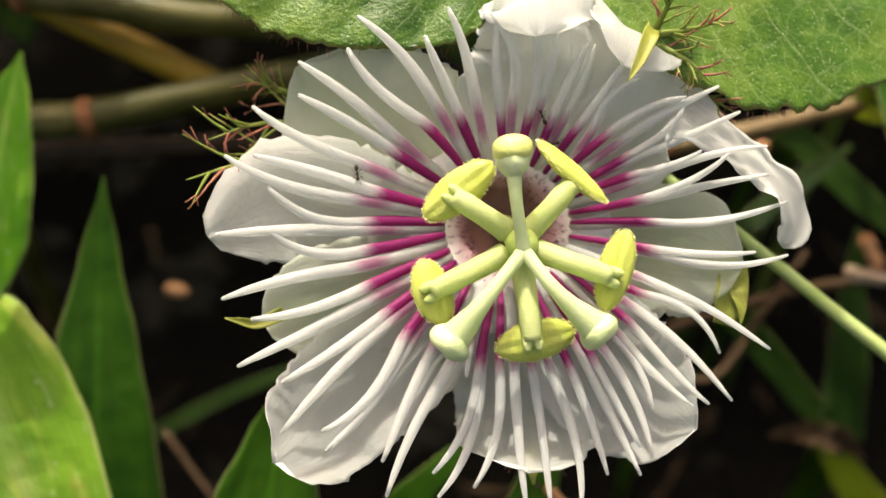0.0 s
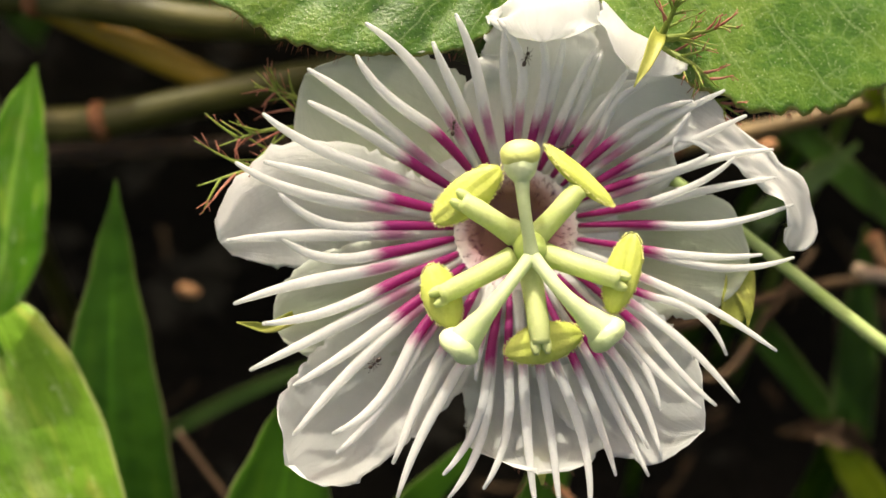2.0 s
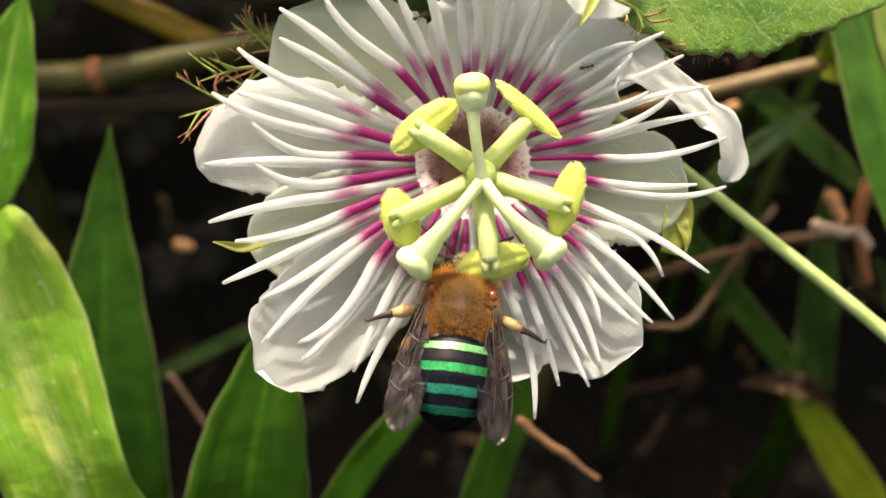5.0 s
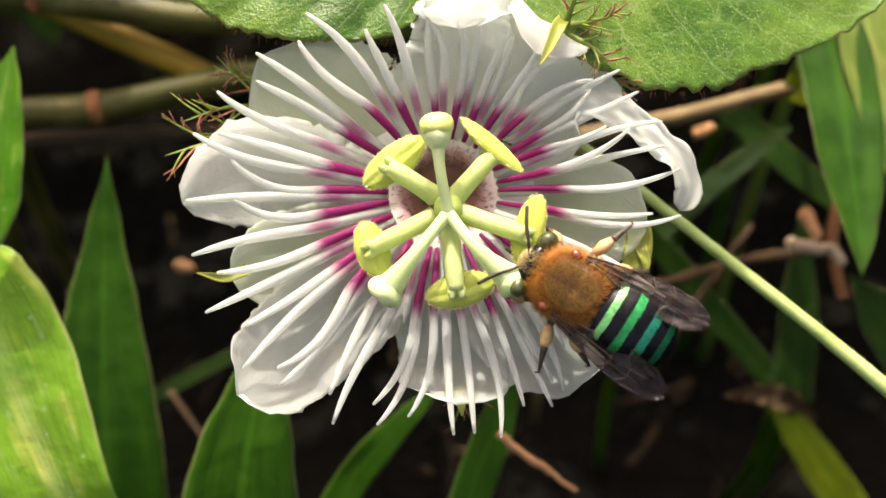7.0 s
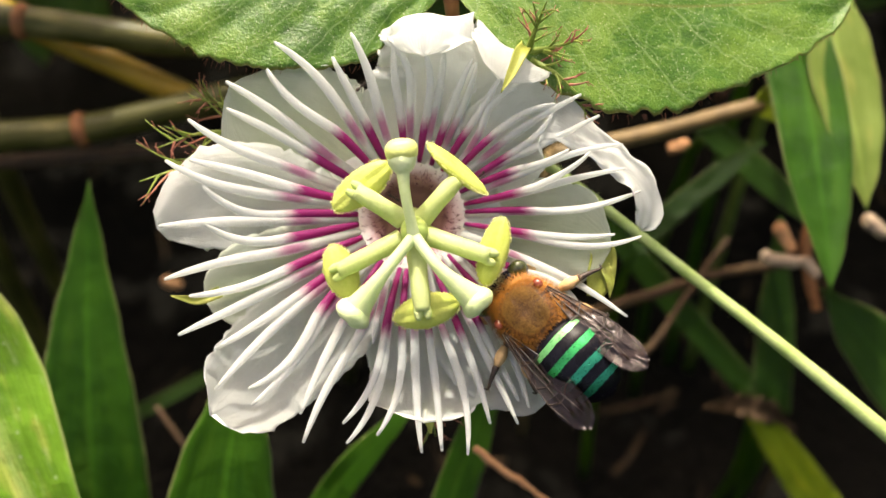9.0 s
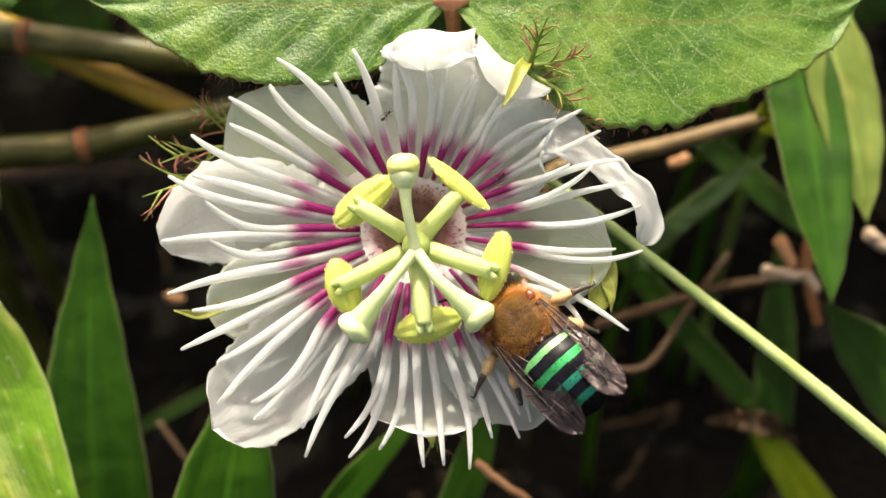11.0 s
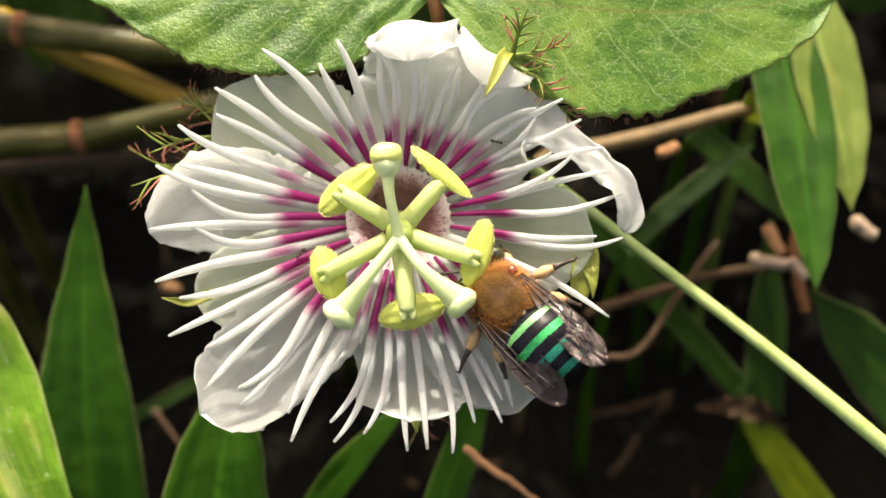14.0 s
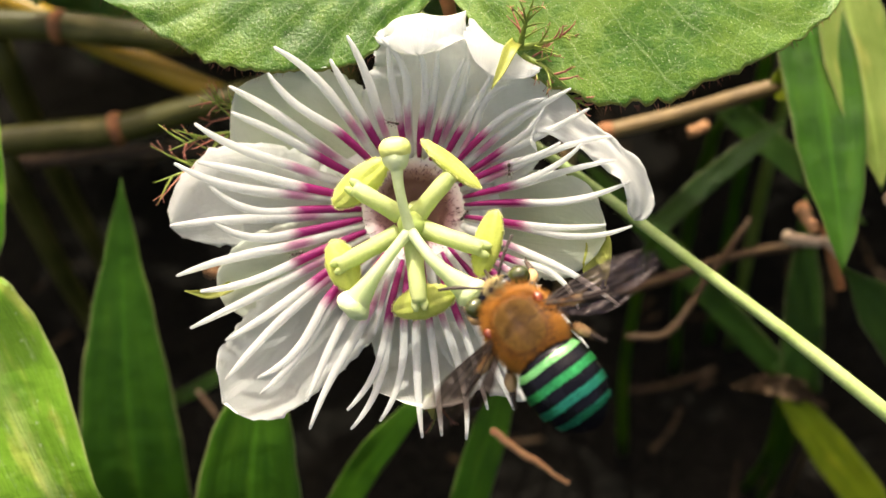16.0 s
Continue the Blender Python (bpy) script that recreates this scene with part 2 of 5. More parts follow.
def throat_mat(name):
    """The cup in the flower's middle: brown-mauve inside, white towards the rim with purple specks."""
    g = Nodes(name)
    vec = g.coords()
    s = g.n("SeparateXYZ", {0: vec})
    r = g.math("SQRT", g.math("ADD", g.math("POWER", s.outputs[0], 2.0), g.math("POWER", s.outputs[1], 2.0)))
    r = g.math("ADD", g.math("MULTIPLY", r, 1000.0), g.math("MULTIPLY", g.math("SUBTRACT", g.noise(vec, 900.0), 0.5), 1.0))
    col = g.ramp(g.math("MULTIPLY", r, 0.1), [(0.1, (0.10, 0.040, 0.026)), (0.27, (0.17, 0.075, 0.065)), (0.34, (0.36, 0.20, 0.22)), (0.40, (0.55, 0.43, 0.45)), (0.46, (0.66, 0.62, 0.60)), (0.54, (0.76, 0.76, 0.72))])
    dots = g.n("TexVoronoi", {"Vector": g.stretch(vec, (1, 1, 0.4)), "Scale": 2300.0}).outputs[0]
    speck = g.ramp(dots, [(0.14, (1, 1, 1)), (0.22, (0, 0, 0))])
    inside = g.n("MapRange", {0: r, 1: 3.0, 2: 5.0, 3: 1.0, 4: 0.0}).outputs[0]
    col = g.mix(g.math("MULTIPLY", g.math("MULTIPLY", speck, inside), 0.8), col, (0.13, 0.02, 0.07))
    nrm = g.bump(g.noise(vec, 2500.0), 0.4, 0.0003)
    return g.finish(g.n("BsdfPrincipled", {"Base Color": col, "Roughness": 0.6, "Normal": nrm}).outputs[0])


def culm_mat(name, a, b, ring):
    """A grass culm: green to straw, mottled and streaked along, with pale patches."""
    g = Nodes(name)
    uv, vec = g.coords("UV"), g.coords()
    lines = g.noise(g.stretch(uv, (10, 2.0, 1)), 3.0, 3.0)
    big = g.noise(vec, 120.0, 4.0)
    # The palest stop mottles the culm and stands in for sun dapple.
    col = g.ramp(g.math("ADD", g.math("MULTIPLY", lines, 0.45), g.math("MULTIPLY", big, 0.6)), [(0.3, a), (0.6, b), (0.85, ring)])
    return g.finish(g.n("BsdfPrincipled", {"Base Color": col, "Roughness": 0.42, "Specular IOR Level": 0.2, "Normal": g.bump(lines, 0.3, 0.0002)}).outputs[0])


def wing_mat(name):
    """A clear, smoky insect wing with a crinkled sheen."""
    g = Nodes(name)
    vec = g.coords()
    crink = g.noise(g.stretch(vec, (0.35, 2.0, 1.0)), 420.0, 3.0, 0.6)
    nrm = g.bump(g.math("ADD", crink, g.math("MULTIPLY", g.noise(g.stretch(vec, (0.6, 1.6, 1.0)), 1500.0, 2.0), 0.12)), 0.9, 0.0006)
    film = g.n("BsdfPrincipled", {"Base Color": (0.022, 0.012, 0.011, 1), "Roughness": 0.14, "Specular IOR Level": 0.5, "Normal": nrm}).outputs[0]
    shine = g.n("BsdfGlossy", {"Color": (0.9, 0.8, 0.8, 1), "Roughness": 0.22, "Normal": nrm}).outputs[0]
    clear = g.n("BsdfTransparent", {"Color": (0.33, 0.26, 0.24, 1)}).outputs[0]
    body = g.n("MixShader", {0: 0.07, 1: film, 2: shine}).outputs[0]
    smoke = g.n("MapRange", {0: g.noise(vec, 350.0, 3.0), 1: 0.32, 2: 0.68, 3: 0.16, 4: 0.40}).outputs[0]
    return g.finish(g.n("MixShader", {0: smoke, 1: clear, 2: body}).outputs[0])


def soil_mat(name):
    g = Nodes(name)
    vec = g.coords()
    big, mid, small = g.noise(vec, 25.0, 5.0), g.noise(vec, 260.0, 5.0, 0.65), g.noise(vec, 1800.0, 4.0)
    # Near-black stops: deep shade under the plants is put into the soil colour.
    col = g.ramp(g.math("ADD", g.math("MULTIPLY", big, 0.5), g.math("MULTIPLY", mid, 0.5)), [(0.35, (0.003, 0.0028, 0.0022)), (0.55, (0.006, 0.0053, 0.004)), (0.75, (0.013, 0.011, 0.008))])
    crumbs = g.n("TexVoronoi", {"Vector": vec, "Scale": 420.0}).outputs[0]
    h = g.math("ADD", g.math("ADD", mid, g.math("MULTIPLY", small, 0.4)), crumbs)
    return g.finish(g.n("BsdfPrincipled", {"Base Color": col, "Roughness": 0.95, "Specular IOR Level": 0.06, "Normal": g.bump(h, 0.8, 0.002)}).outputs[0])


M = {
    "petal": petal_mat("white petal", (0.84, 0.86, 0.835), (0.91, 0.92, 0.905)),
    "sepal": petal_mat("greenish white sepal", (0.72, 0.78, 0.66), (0.84, 0.87, 0.78), 0.30),
    "dark_band": filament_mat("filament with dark band", -7.0, 0.4, 0.0, 0.96, (0.40, 0.010, 0.20)),
    "pale_band": filament_mat("filament with pale band", -2.9, 1.2, 0.1, 0.72, (0.42, 0.03, 0.22), True),
    "throat": throat_mat("flower throat"),
    "purple_hair": grainy("purple hair", (0.035, 0.008, 0.02), (0.10, 0.02, 0.05)),
    "stamen": grainy("stamen green", (0.48, 0.575, 0.18), (0.64, 0.715, 0.32), 420, 0.55, 0.4, thin=0.38, thin_col=(0.5, 0.65, 0.2)),
    "style": grainy("style pale green", (0.56, 0.66, 0.32), (0.70, 0.77, 0.46), 500, 0.36, 0.25, thin=0.35, thin_col=(0.6, 0.75, 0.4)),
    "stigma": grainy("stigma green", (0.42, 0.58, 0.20), (0.68, 0.76, 0.42), 420, 0.34, 0.35, thin=0.12),
    "stigma_top": grainy("stigma top yellow green", (0.52, 0.58, 0.14), (0.64, 0.68, 0.22), 700, 0.45, 0.4),
    "ovary": grainy("ovary green", (0.36, 0.50, 0.10), (0.50, 0.62, 0.18), 600, 0.35, 0.2, thin=0.1),
    "anther": grainy("anther yellow green", (0.43, 0.51, 0.07), (0.60, 0.65, 0.16), 700, 0.5, 0.4, thin=0.25),
    "pollen": grainy("pollen", (0.58, 0.58, 0.17), (0.72, 0.71, 0.32), 900, 0.6),
    "horn": grainy("sepal horn", (0.22, 0.26, 0.03), (0.42, 0.43, 0.10), 500, 0.45, thin=0.3),
    "bract": grainy("bract green", (0.11, 0.18, 0.02), (0.26, 0.33, 0.06), 500, 0.5, thin=0.2),
    "bract_tip": grainy("bract hair red", (0.20, 0.045, 0.03), (0.38, 0.15, 0.09), 900, 0.5),
    "vine_leaf": vine_leaf("vine leaf"),
    "vine_stem": grainy("vine stem", (0.25, 0.37, 0.08), (0.47, 0.57, 0.24), 400, 0.42, 0.4, thin=0.1),
    "node_red": grainy("leaf node red", (0.30, 0.10, 0.05), (0.45, 0.22, 0.10), 700, 0.5),
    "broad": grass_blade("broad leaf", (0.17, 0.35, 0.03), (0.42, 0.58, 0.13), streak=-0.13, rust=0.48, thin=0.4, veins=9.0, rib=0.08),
    # The broad leaf darkened: half shade on the pointed leaf is in the colour.
    "broad_shaded": grass_blade("pointed leaf", (0.06, 0.21, 0.010), (0.19, 0.40, 0.045), streak=0.05, rust=0.12, thin=0.4),
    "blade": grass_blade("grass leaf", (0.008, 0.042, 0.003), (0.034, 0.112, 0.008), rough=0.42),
    # The grass leaf lightened: sun on the lower blades is in the colour.
    "blade_sunlit": grass_blade("sunlit grass leaf", (0.013, 0.065, 0.004), (0.056, 0.165, 0.011), rough=0.42),
    # Lit copy of the grass leaf; its sunlight is painted in.
    "blade_lit": grass_blade("brightly lit grass leaf", (0.10, 0.16, 0.025), (0.20, 0.27, 0.065)),
    # Darker copy of the grass leaf, with the background shade put into its colour.
    "blade_shaded": grass_blade("shaded grass leaf", (0.008, 0.030, 0.003), (0.022, 0.060, 0.007)),
    "blade_yellow": grass_blade("yellowing grass leaf", (0.13, 0.20, 0.008), (0.28, 0.36, 0.02)),
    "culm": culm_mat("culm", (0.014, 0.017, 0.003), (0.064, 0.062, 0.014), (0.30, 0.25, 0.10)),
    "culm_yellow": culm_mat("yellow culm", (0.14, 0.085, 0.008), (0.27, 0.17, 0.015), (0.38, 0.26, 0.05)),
    "sheath": grainy("brown sheath", (0.10, 0.035, 0.012), (0.30, 0.12, 0.04), 500, 0.7, 0.6),
    # dry and dead_leaf are darkened: the litter's shade is partly in their colours.
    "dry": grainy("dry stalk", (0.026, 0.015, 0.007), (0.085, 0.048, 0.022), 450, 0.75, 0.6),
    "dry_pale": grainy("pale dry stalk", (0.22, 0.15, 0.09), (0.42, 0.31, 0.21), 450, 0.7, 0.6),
    "tan_stem": grainy("tan stem", (0.06, 0.040, 0.014), (0.20, 0.13, 0.05), 300, 0.6, 0.5),
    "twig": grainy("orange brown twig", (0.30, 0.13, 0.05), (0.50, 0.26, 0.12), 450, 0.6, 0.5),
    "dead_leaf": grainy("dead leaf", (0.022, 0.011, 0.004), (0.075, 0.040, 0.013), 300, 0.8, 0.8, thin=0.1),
    "soil": soil_mat("soil"),
    "bee_skin": grainy("thorax skin", (0.04, 0.016, 0.005), (0.10, 0.042, 0.010), 900, 0.6, 0.5),
    "bee_fur": grainy("orange fur", (0.20, 0.068, 0.005), (0.50, 0.205, 0.022), 700, 0.55, 0.1),
    "bee_crown": grainy("brown short fur", (0.17, 0.085, 0.014), (0.46, 0.26, 0.06), 900, 0.6, 0.1),
    "bee_black": grainy("black chitin", (0.002, 0.002, 0.003), (0.005, 0.005, 0.008), 1500, 0.24, 0.15, 0.00004, spec=0.15),
    "bee_green": grainy("green banding", (0.004, 0.11, 0.030), (0.025, 0.38, 0.11), 1200, 0.30, 0.2, 0.00006, 5000, spec=0.6, metal=0.75),
    "bee_lime": grainy("pale green banding", (0.05, 0.25, 0.07), (0.18, 0.50, 0.18), 1200, 0.30, 0.2, 0.00006, 5000, spec=0.6, metal=0.5),
    "bee_teal": grainy("teal banding", (0.004, 0.12, 0.07), (0.015, 0.28, 0.16), 1200, 0.30, 0.2, 0.00006, 5000, spec=0.6, metal=0.75),
    "bee_eye": grainy("olive eye", (0.012, 0.014, 0.004), (0.075, 0.085, 0.025), 1600, 0.12, 0.1, spec=0.8),
    "bee_face": grainy("cream face fur", (0.20, 0.13, 0.04), (0.62, 0.50, 0.24), 1200, 0.7, 0.5),
    "bee_leg": grainy("dark leg", (0.012, 0.008, 0.006), (0.05, 0.03, 0.02), 1200, 0.45, 0.4),
    "bee_leg_fur": grainy("tan leg fur", (0.26, 0.14, 0.05), (0.58, 0.38, 0.18), 1200, 0.7, 0.4),
    "tegula": grainy("wing cap red", (0.10, 0.014, 0.006), (0.20, 0.035, 0.012), 900, 0.22, 0.1, spec=0.7),
    "wing": wing_mat("wing film"),
    "wing_vein": grainy("wing vein", (0.008, 0.005, 0.004), (0.03, 0.018, 0.012), 1500, 0.35),
    "ant": grainy("ant brown", (0.010, 0.006, 0.004), (0.035, 0.020, 0.012), 2500, 0.35),
}

# ---- mesh tools; all in millimetres of the flower's space ----
BASE = {}


def thing(name, base, label, category, group="", kind=""):
    """An Empty at the base of a thing, turned like the flower."""
    ob = new(name)
    ob.empty_display_size = 0.002
    ob.matrix_world = VIEW @ Matrix.Translation(Vector(base) * MM)
    BASE[ob] = Vector(base)
    return tagged(ob, label, category, group, kind)


def root_of(ob):
    while ob.parent:
        ob = ob.parent
    return ob


class Geo:
    """Vertices, faces and their place along and across."""

    def __init__(self):
        self.v, self.f, self.uv = [], [], []

    def add(self, verts, faces, uvs=None):
        k = len(self.v)
        self.v += [tuple(p) for p in verts]
        self.f += [tuple(i + k for i in q) for q in faces]
        self.uv += list(uvs) if uvs else [(0.5, 0.5)] * len(verts)
        return self

    def mesh(self, name, material, base=Vector((0, 0, 0)), smooth=True):
        me = bpy.data.meshes.new(name)
        me.from_pydata([((p[0] - base.x) * MM, (p[1] - base.y) * MM, (p[2] - base.z) * MM) for p in self.v], [], self.f)
        lay = me.uv_layers.new(name="UVMap")
        idx = np.empty(len(me.loops), dtype=np.int32)
        me.loops.foreach_get("vertex_index", idx)
        lay.data.foreach_set("uv", np.array(self.uv, dtype=np.float32)[idx].ravel())
        if smooth:
            me.polygons.foreach_set("use_smooth", [True] * len(me.polygons))
        me.materials.append(material)
        me.update()
        return me


def part(name, geo, material, parent, label="", smooth=True):
    """One mesh object under a thing or a part."""
    root = root_of(parent)
    ob = new(name, geo.mesh(name, material, BASE[root], smooth))
    ob.parent = parent
    return tagged(ob, label)


def spline(pts, n):
    """n + 1 points on a smooth curve through pts, at even steps of the control points' distances."""
    p = [Vector(q) for q in pts]
    if len(p) == 2:
        return [p[0].lerp(p[1], i / n) for i in range(n + 1)]
    d = [0.0]
    for a, b in zip(p, p[1:]):
        d.append(d[-1] + max((b - a).length, 1e-6))
    out = []
    for i in range(n + 1):
        x = d[-1] * i / n
        k = min(max(j for j in range(len(d)) if d[j] <= x + 1e-9), len(p) - 2)
        h = d[k + 1] - d[k]
        t = (x - d[k]) / h
        m0 = (p[k + 1] - p[k - 1]) / (d[k + 1] - d[k - 1]) if k else (p[1] - p[0]) / h
        m1 = (p[k + 2] - p[k]) / (d[k + 2] - d[k]) if k + 2 < len(p) else (p[-1] - p[-2]) / h
        out.append((2 * t**3 - 3 * t**2 + 1) * p[k] + (t**3 - 2 * t**2 + t) * h * m0 + (3 * t**2 - 2 * t**3) * p[k + 1] + (t**3 - t**2) * h * m1)
    return out


def level(values, s):
    """Smooth value at s in 0..1 of evenly spaced values."""
    x = s * (len(values) - 1)
    k = min(int(x), len(values) - 2)
    t = x - k
    t = t * t * (3 - 2 * t) * 0.5 + t * 0.5
    return values[k] * (1 - t) + values[k + 1] * t


def directions(path):
    out = []
    for i in range(len(path)):
        out.append((path[min(i + 1, len(path) - 1)] - path[max(i - 1, 0)]).normalized())
    return out


def tube(path, radii, n=8, flat=1.0, face=(0, 0, 1), geo=None):
    """A closed tube along a path; flat: its thickness towards face against its width."""
    geo = geo or Geo()
    ways = directions(path)
    verts, faces, uvs = [], [], []
    up = Vector(face)
    for i, (p, t) in enumerate(zip(path, ways)):
        s = i / (len(path) - 1)
        side = t.cross(up)
        side = side.normalized() if side.length > 1e-4 else Vector((1, 0, 0))
        nrm = side.cross(t)
        r = level(radii, s)
        for k in range(n):
            a = 2 * math.pi * k / n
            verts.append(p + side * math.cos(a) * r + nrm * math.sin(a) * r * flat)
            uvs.append((k / n, s))
    for i in range(len(path) - 1):
        for k in range(n):
            a, b = i * n + k, i * n + (k + 1) % n
            faces.append((a, b, b + n, a + n))
    faces.append(tuple(range(n))[::-1])
    faces.append(tuple(range((len(path) - 1) * n, len(path) * n)))
    return geo.add(verts, faces, uvs)


def blade(axis, widths, n=26, m=10, cup=0.0, ruffle=0.0, face=(0, 0, 1), thick=0.16, seed=0, quilt=0.0, wave=6.0, twist=0.0, jag=0.0, tip=0.0, across=None, geo=None, curl=(0, 0, 0)):
    """A leaf or petal along an axis, with half widths along it, hollow, ruffled and of real thickness."""
    geo = geo or Geo()
    path = spline(axis, n)
    ways = directions(path)
    top, bot, uvs = [], [], []
    for i, (p, t) in enumerate(zip(path, ways)):
        s = i / n
        f = Vector(face)
        side = t.cross(f).normalized()
        if across:
            side = (Vector(across) - t * t.dot(Vector(across))).normalized()
        if twist:
            side = Matrix.Rotation(radians(twist) * s, 3, t) @ side
        nrm = side.cross(t).normalized()
        h = max(level(widths, s), 0.02)
        if tip and s > 1 - tip:
            h = max(h * math.sqrt(max(0.0, 1 - ((s - 1 + tip) / tip) ** 2)), 0.05)
        for k in range(m + 1):
            q = 2 * k / m - 1
            hh = h * (1 + jag * noise.noise(Vector((s * 40, q * 3, seed))) * abs(q))
            z = cup * q * q * h
            z += curl[0 if q < 0 else 1] * max(0.0, (abs(q) - 0.55) / 0.45) ** 2 + curl[2] * max(0.0, (s - 0.72) / 0.28) ** 2
            z += ruffle * abs(q) ** 1.5 * noise.noise(Vector((s * wave + (9 if q > 0 else 0), q * 1.2, seed * 3.1))) * 2
            z += ruffle * 0.5 * noise.noise(Vector((s * wave * 0.7, q * 2, seed * 7.7 + 4)))
            if quilt:
                ph = s * 6.5 - abs(q) * 1.3
                u = ph % 1.0
                z += quilt * 1.5 * (u * 0.7 + math.sin(math.pi * u) * 0.5 - (u**8)*0.7 - 0.4) * min(1, 3 * abs(q)) * (1 - 0.5 * abs(q))
                z += quilt * 0.25 * noise.noise(Vector((p.x * 0.55, p.y * 0.55 + q * h * 0.55, seed)))
            c = p + side * q * hh + nrm * z
            top.append(c)
            bot.append(c - nrm * thick * (1 - 0.6 * abs(q)))
            uvs.append((q * 0.5 + 0.5, s))
    w, N = m + 1, (n + 1) * (m + 1)
    faces = []
    for i in range(n):
        for k in range(m):
            a = i * w + k
            faces.append((a, a + w, a + w + 1, a + 1))
            faces.append((a + N, a + N + 1, a + N + w + 1, a + N + w))
    for i in range(n):
        a = i * w
        faces.append((a, a + N, a + N + w, a + w))
        b = i * w + m
        faces.append((b, b + w, b + w + N, b + N))
    for k in range(m):
        faces.append((k, k + 1, k + 1 + N, k + N))
        b = n * w + k
        faces.append((b, b + N, b + N + 1, b + 1))
    return geo.add(top + bot, faces, uvs + uvs)


def ball(mat4, seg=16, rings=10, geo=None, shape=None):
    """An ellipsoid by a 4 x 4 matrix from the unit ball; shape(p) may push its points about."""
    geo = geo or Geo()
    verts, faces, uvs = [], [], []
    for i in range(rings + 1):
        th = math.pi * i / rings
        for k in range(seg):
            ph = 2 * math.pi * k / seg
            p = Vector((math.sin(th) * math.cos(ph), math.cos(th), math.sin(th) * math.sin(ph)))
            if shape:
                p = shape(p)
            verts.append(mat4 @ p)
            uvs.append((k / seg, i / rings))
    for i in range(rings):
        for k in range(seg):
            a, b = i * seg + k, i * seg + (k + 1) % seg
            faces.append((a, b, b + seg, a + seg))
    return geo.add(verts, faces, uvs)


def frame_of(origin, along, face, size):
    """A matrix with y along, z towards face, scaled by size (x, y, z)."""
    y = Vector(along).normalized()
    x = y.cross(Vector(face)).normalized()
    z = x.cross(y)
    m = Matrix((x, y, z)).transposed().to_4x4()
    return Matrix.Translation(origin) @ m @ Matrix.Diagonal((*size, 1))


def hair(geo, p, way, length, r=0.03):
    """One hair: a slim three-sided spike."""
    way = way.normalized()
    side = way.cross(Vector((0.3, 0.2, 0.93))).normalized()
    other = side.cross(way)
    geo.add([p + side * r, p - side * r * 0.5 + other * r * 0.8, p - side * r * 0.5 - other * r * 0.8, p + way * length], [(0, 1, 3), (1, 2, 3), (2, 0, 3)])

# ---- the ground ----


def ground():
    """One sheet of soil, fine near the flower, that goes on to the horizon."""
    steps = [math.sinh(i / 40 * 7.6) / math.sinh(7.6) * 300 for i in range(-40, 41)]
    near = [i * 0.004 for i in range(-40, 41)]
    lines = sorted([s for s in steps if abs(s) > 0.17] + near)
    verts = []
    for y in lines:
        for x in lines:
            d = math.hypot(x, y)
            z = 0.0
            if d < 1.5:
                z = 0.004 * noise.noise(Vector((x * 45, y * 45, 0))) + 0.002 * noise.noise(Vector((x * 160, y * 160, 5)))
            verts.append((x, y, z - 0.004))
    k = len(lines)
    faces = [(i * k + j, i * k + j + 1, (i + 1) * k + j + 1, (i + 1) * k + j) for i in range(k - 1) for j in range(k - 1)]
    me = bpy.data.meshes.new("ground")
    me.from_pydata(verts, [], faces)
    me.polygons.foreach_set("use_smooth", [True] * len(me.polygons))
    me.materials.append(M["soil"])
    tagged(new("ground", me), "crumbly soil under the undergrowth, its shade painted in near black", "ground", kind="structure")


ground()


def earth(p):
    """The point straight below p on the soil."""
    q = spot(p)
    q.z = -0.003
    return VIEW.inverted() @ q / MM


# ---- culms and stalks behind ----


def culm(axis, r, material, nodes=(), label="green and straw-coloured grass culm lying behind the flower", feet=(True, True)):
    """A jointed grass culm with brown sheaths at its nodes."""
    ob = thing("grass_culm", axis[0], label, "grass stem", "lying culms")
    path = spline(axis, 28)
    part("stalk", tube(path, [r * 1.02, r, r * 0.98, r * 0.96], 14), material, ob)
    for s in nodes:
        i = int(s * 28)
        a, b = path[i], path[min(i + 2, 28)]
        way = (b - a).normalized()
        ring = [a - way * 0.7, a - way * 0.4, a, a + way * 0.4, a + way * 0.9]
        part("node", tube(ring, [r * 1.01, r * 1.16, r * 1.2, r * 1.14, r * 1.02], 14), M["sheath"], ob, "brown node with ragged sheath")
    for stands, e, q in ((feet[0], path[0], path[1]), (feet[1], path[-1], path[-2])):
        if stands:
            g = earth(e)
            part("root_end", tube(spline([e, e.lerp(g, 0.4) + (e - q) * 0.6, g], 8), [r * 0.95, r * 0.8, r * 0.6], 10), material, ob)
    return ob


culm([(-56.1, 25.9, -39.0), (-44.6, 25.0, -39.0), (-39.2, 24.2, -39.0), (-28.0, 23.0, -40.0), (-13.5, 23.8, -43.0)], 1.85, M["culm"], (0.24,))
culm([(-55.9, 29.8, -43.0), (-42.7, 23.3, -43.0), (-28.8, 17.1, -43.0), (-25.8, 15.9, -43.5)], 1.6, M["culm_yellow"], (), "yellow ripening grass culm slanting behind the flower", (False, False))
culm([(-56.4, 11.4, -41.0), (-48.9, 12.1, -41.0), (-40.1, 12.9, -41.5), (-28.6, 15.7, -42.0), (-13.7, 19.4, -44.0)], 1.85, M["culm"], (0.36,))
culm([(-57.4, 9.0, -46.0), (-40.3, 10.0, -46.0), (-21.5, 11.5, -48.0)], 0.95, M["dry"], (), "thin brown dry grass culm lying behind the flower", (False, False))
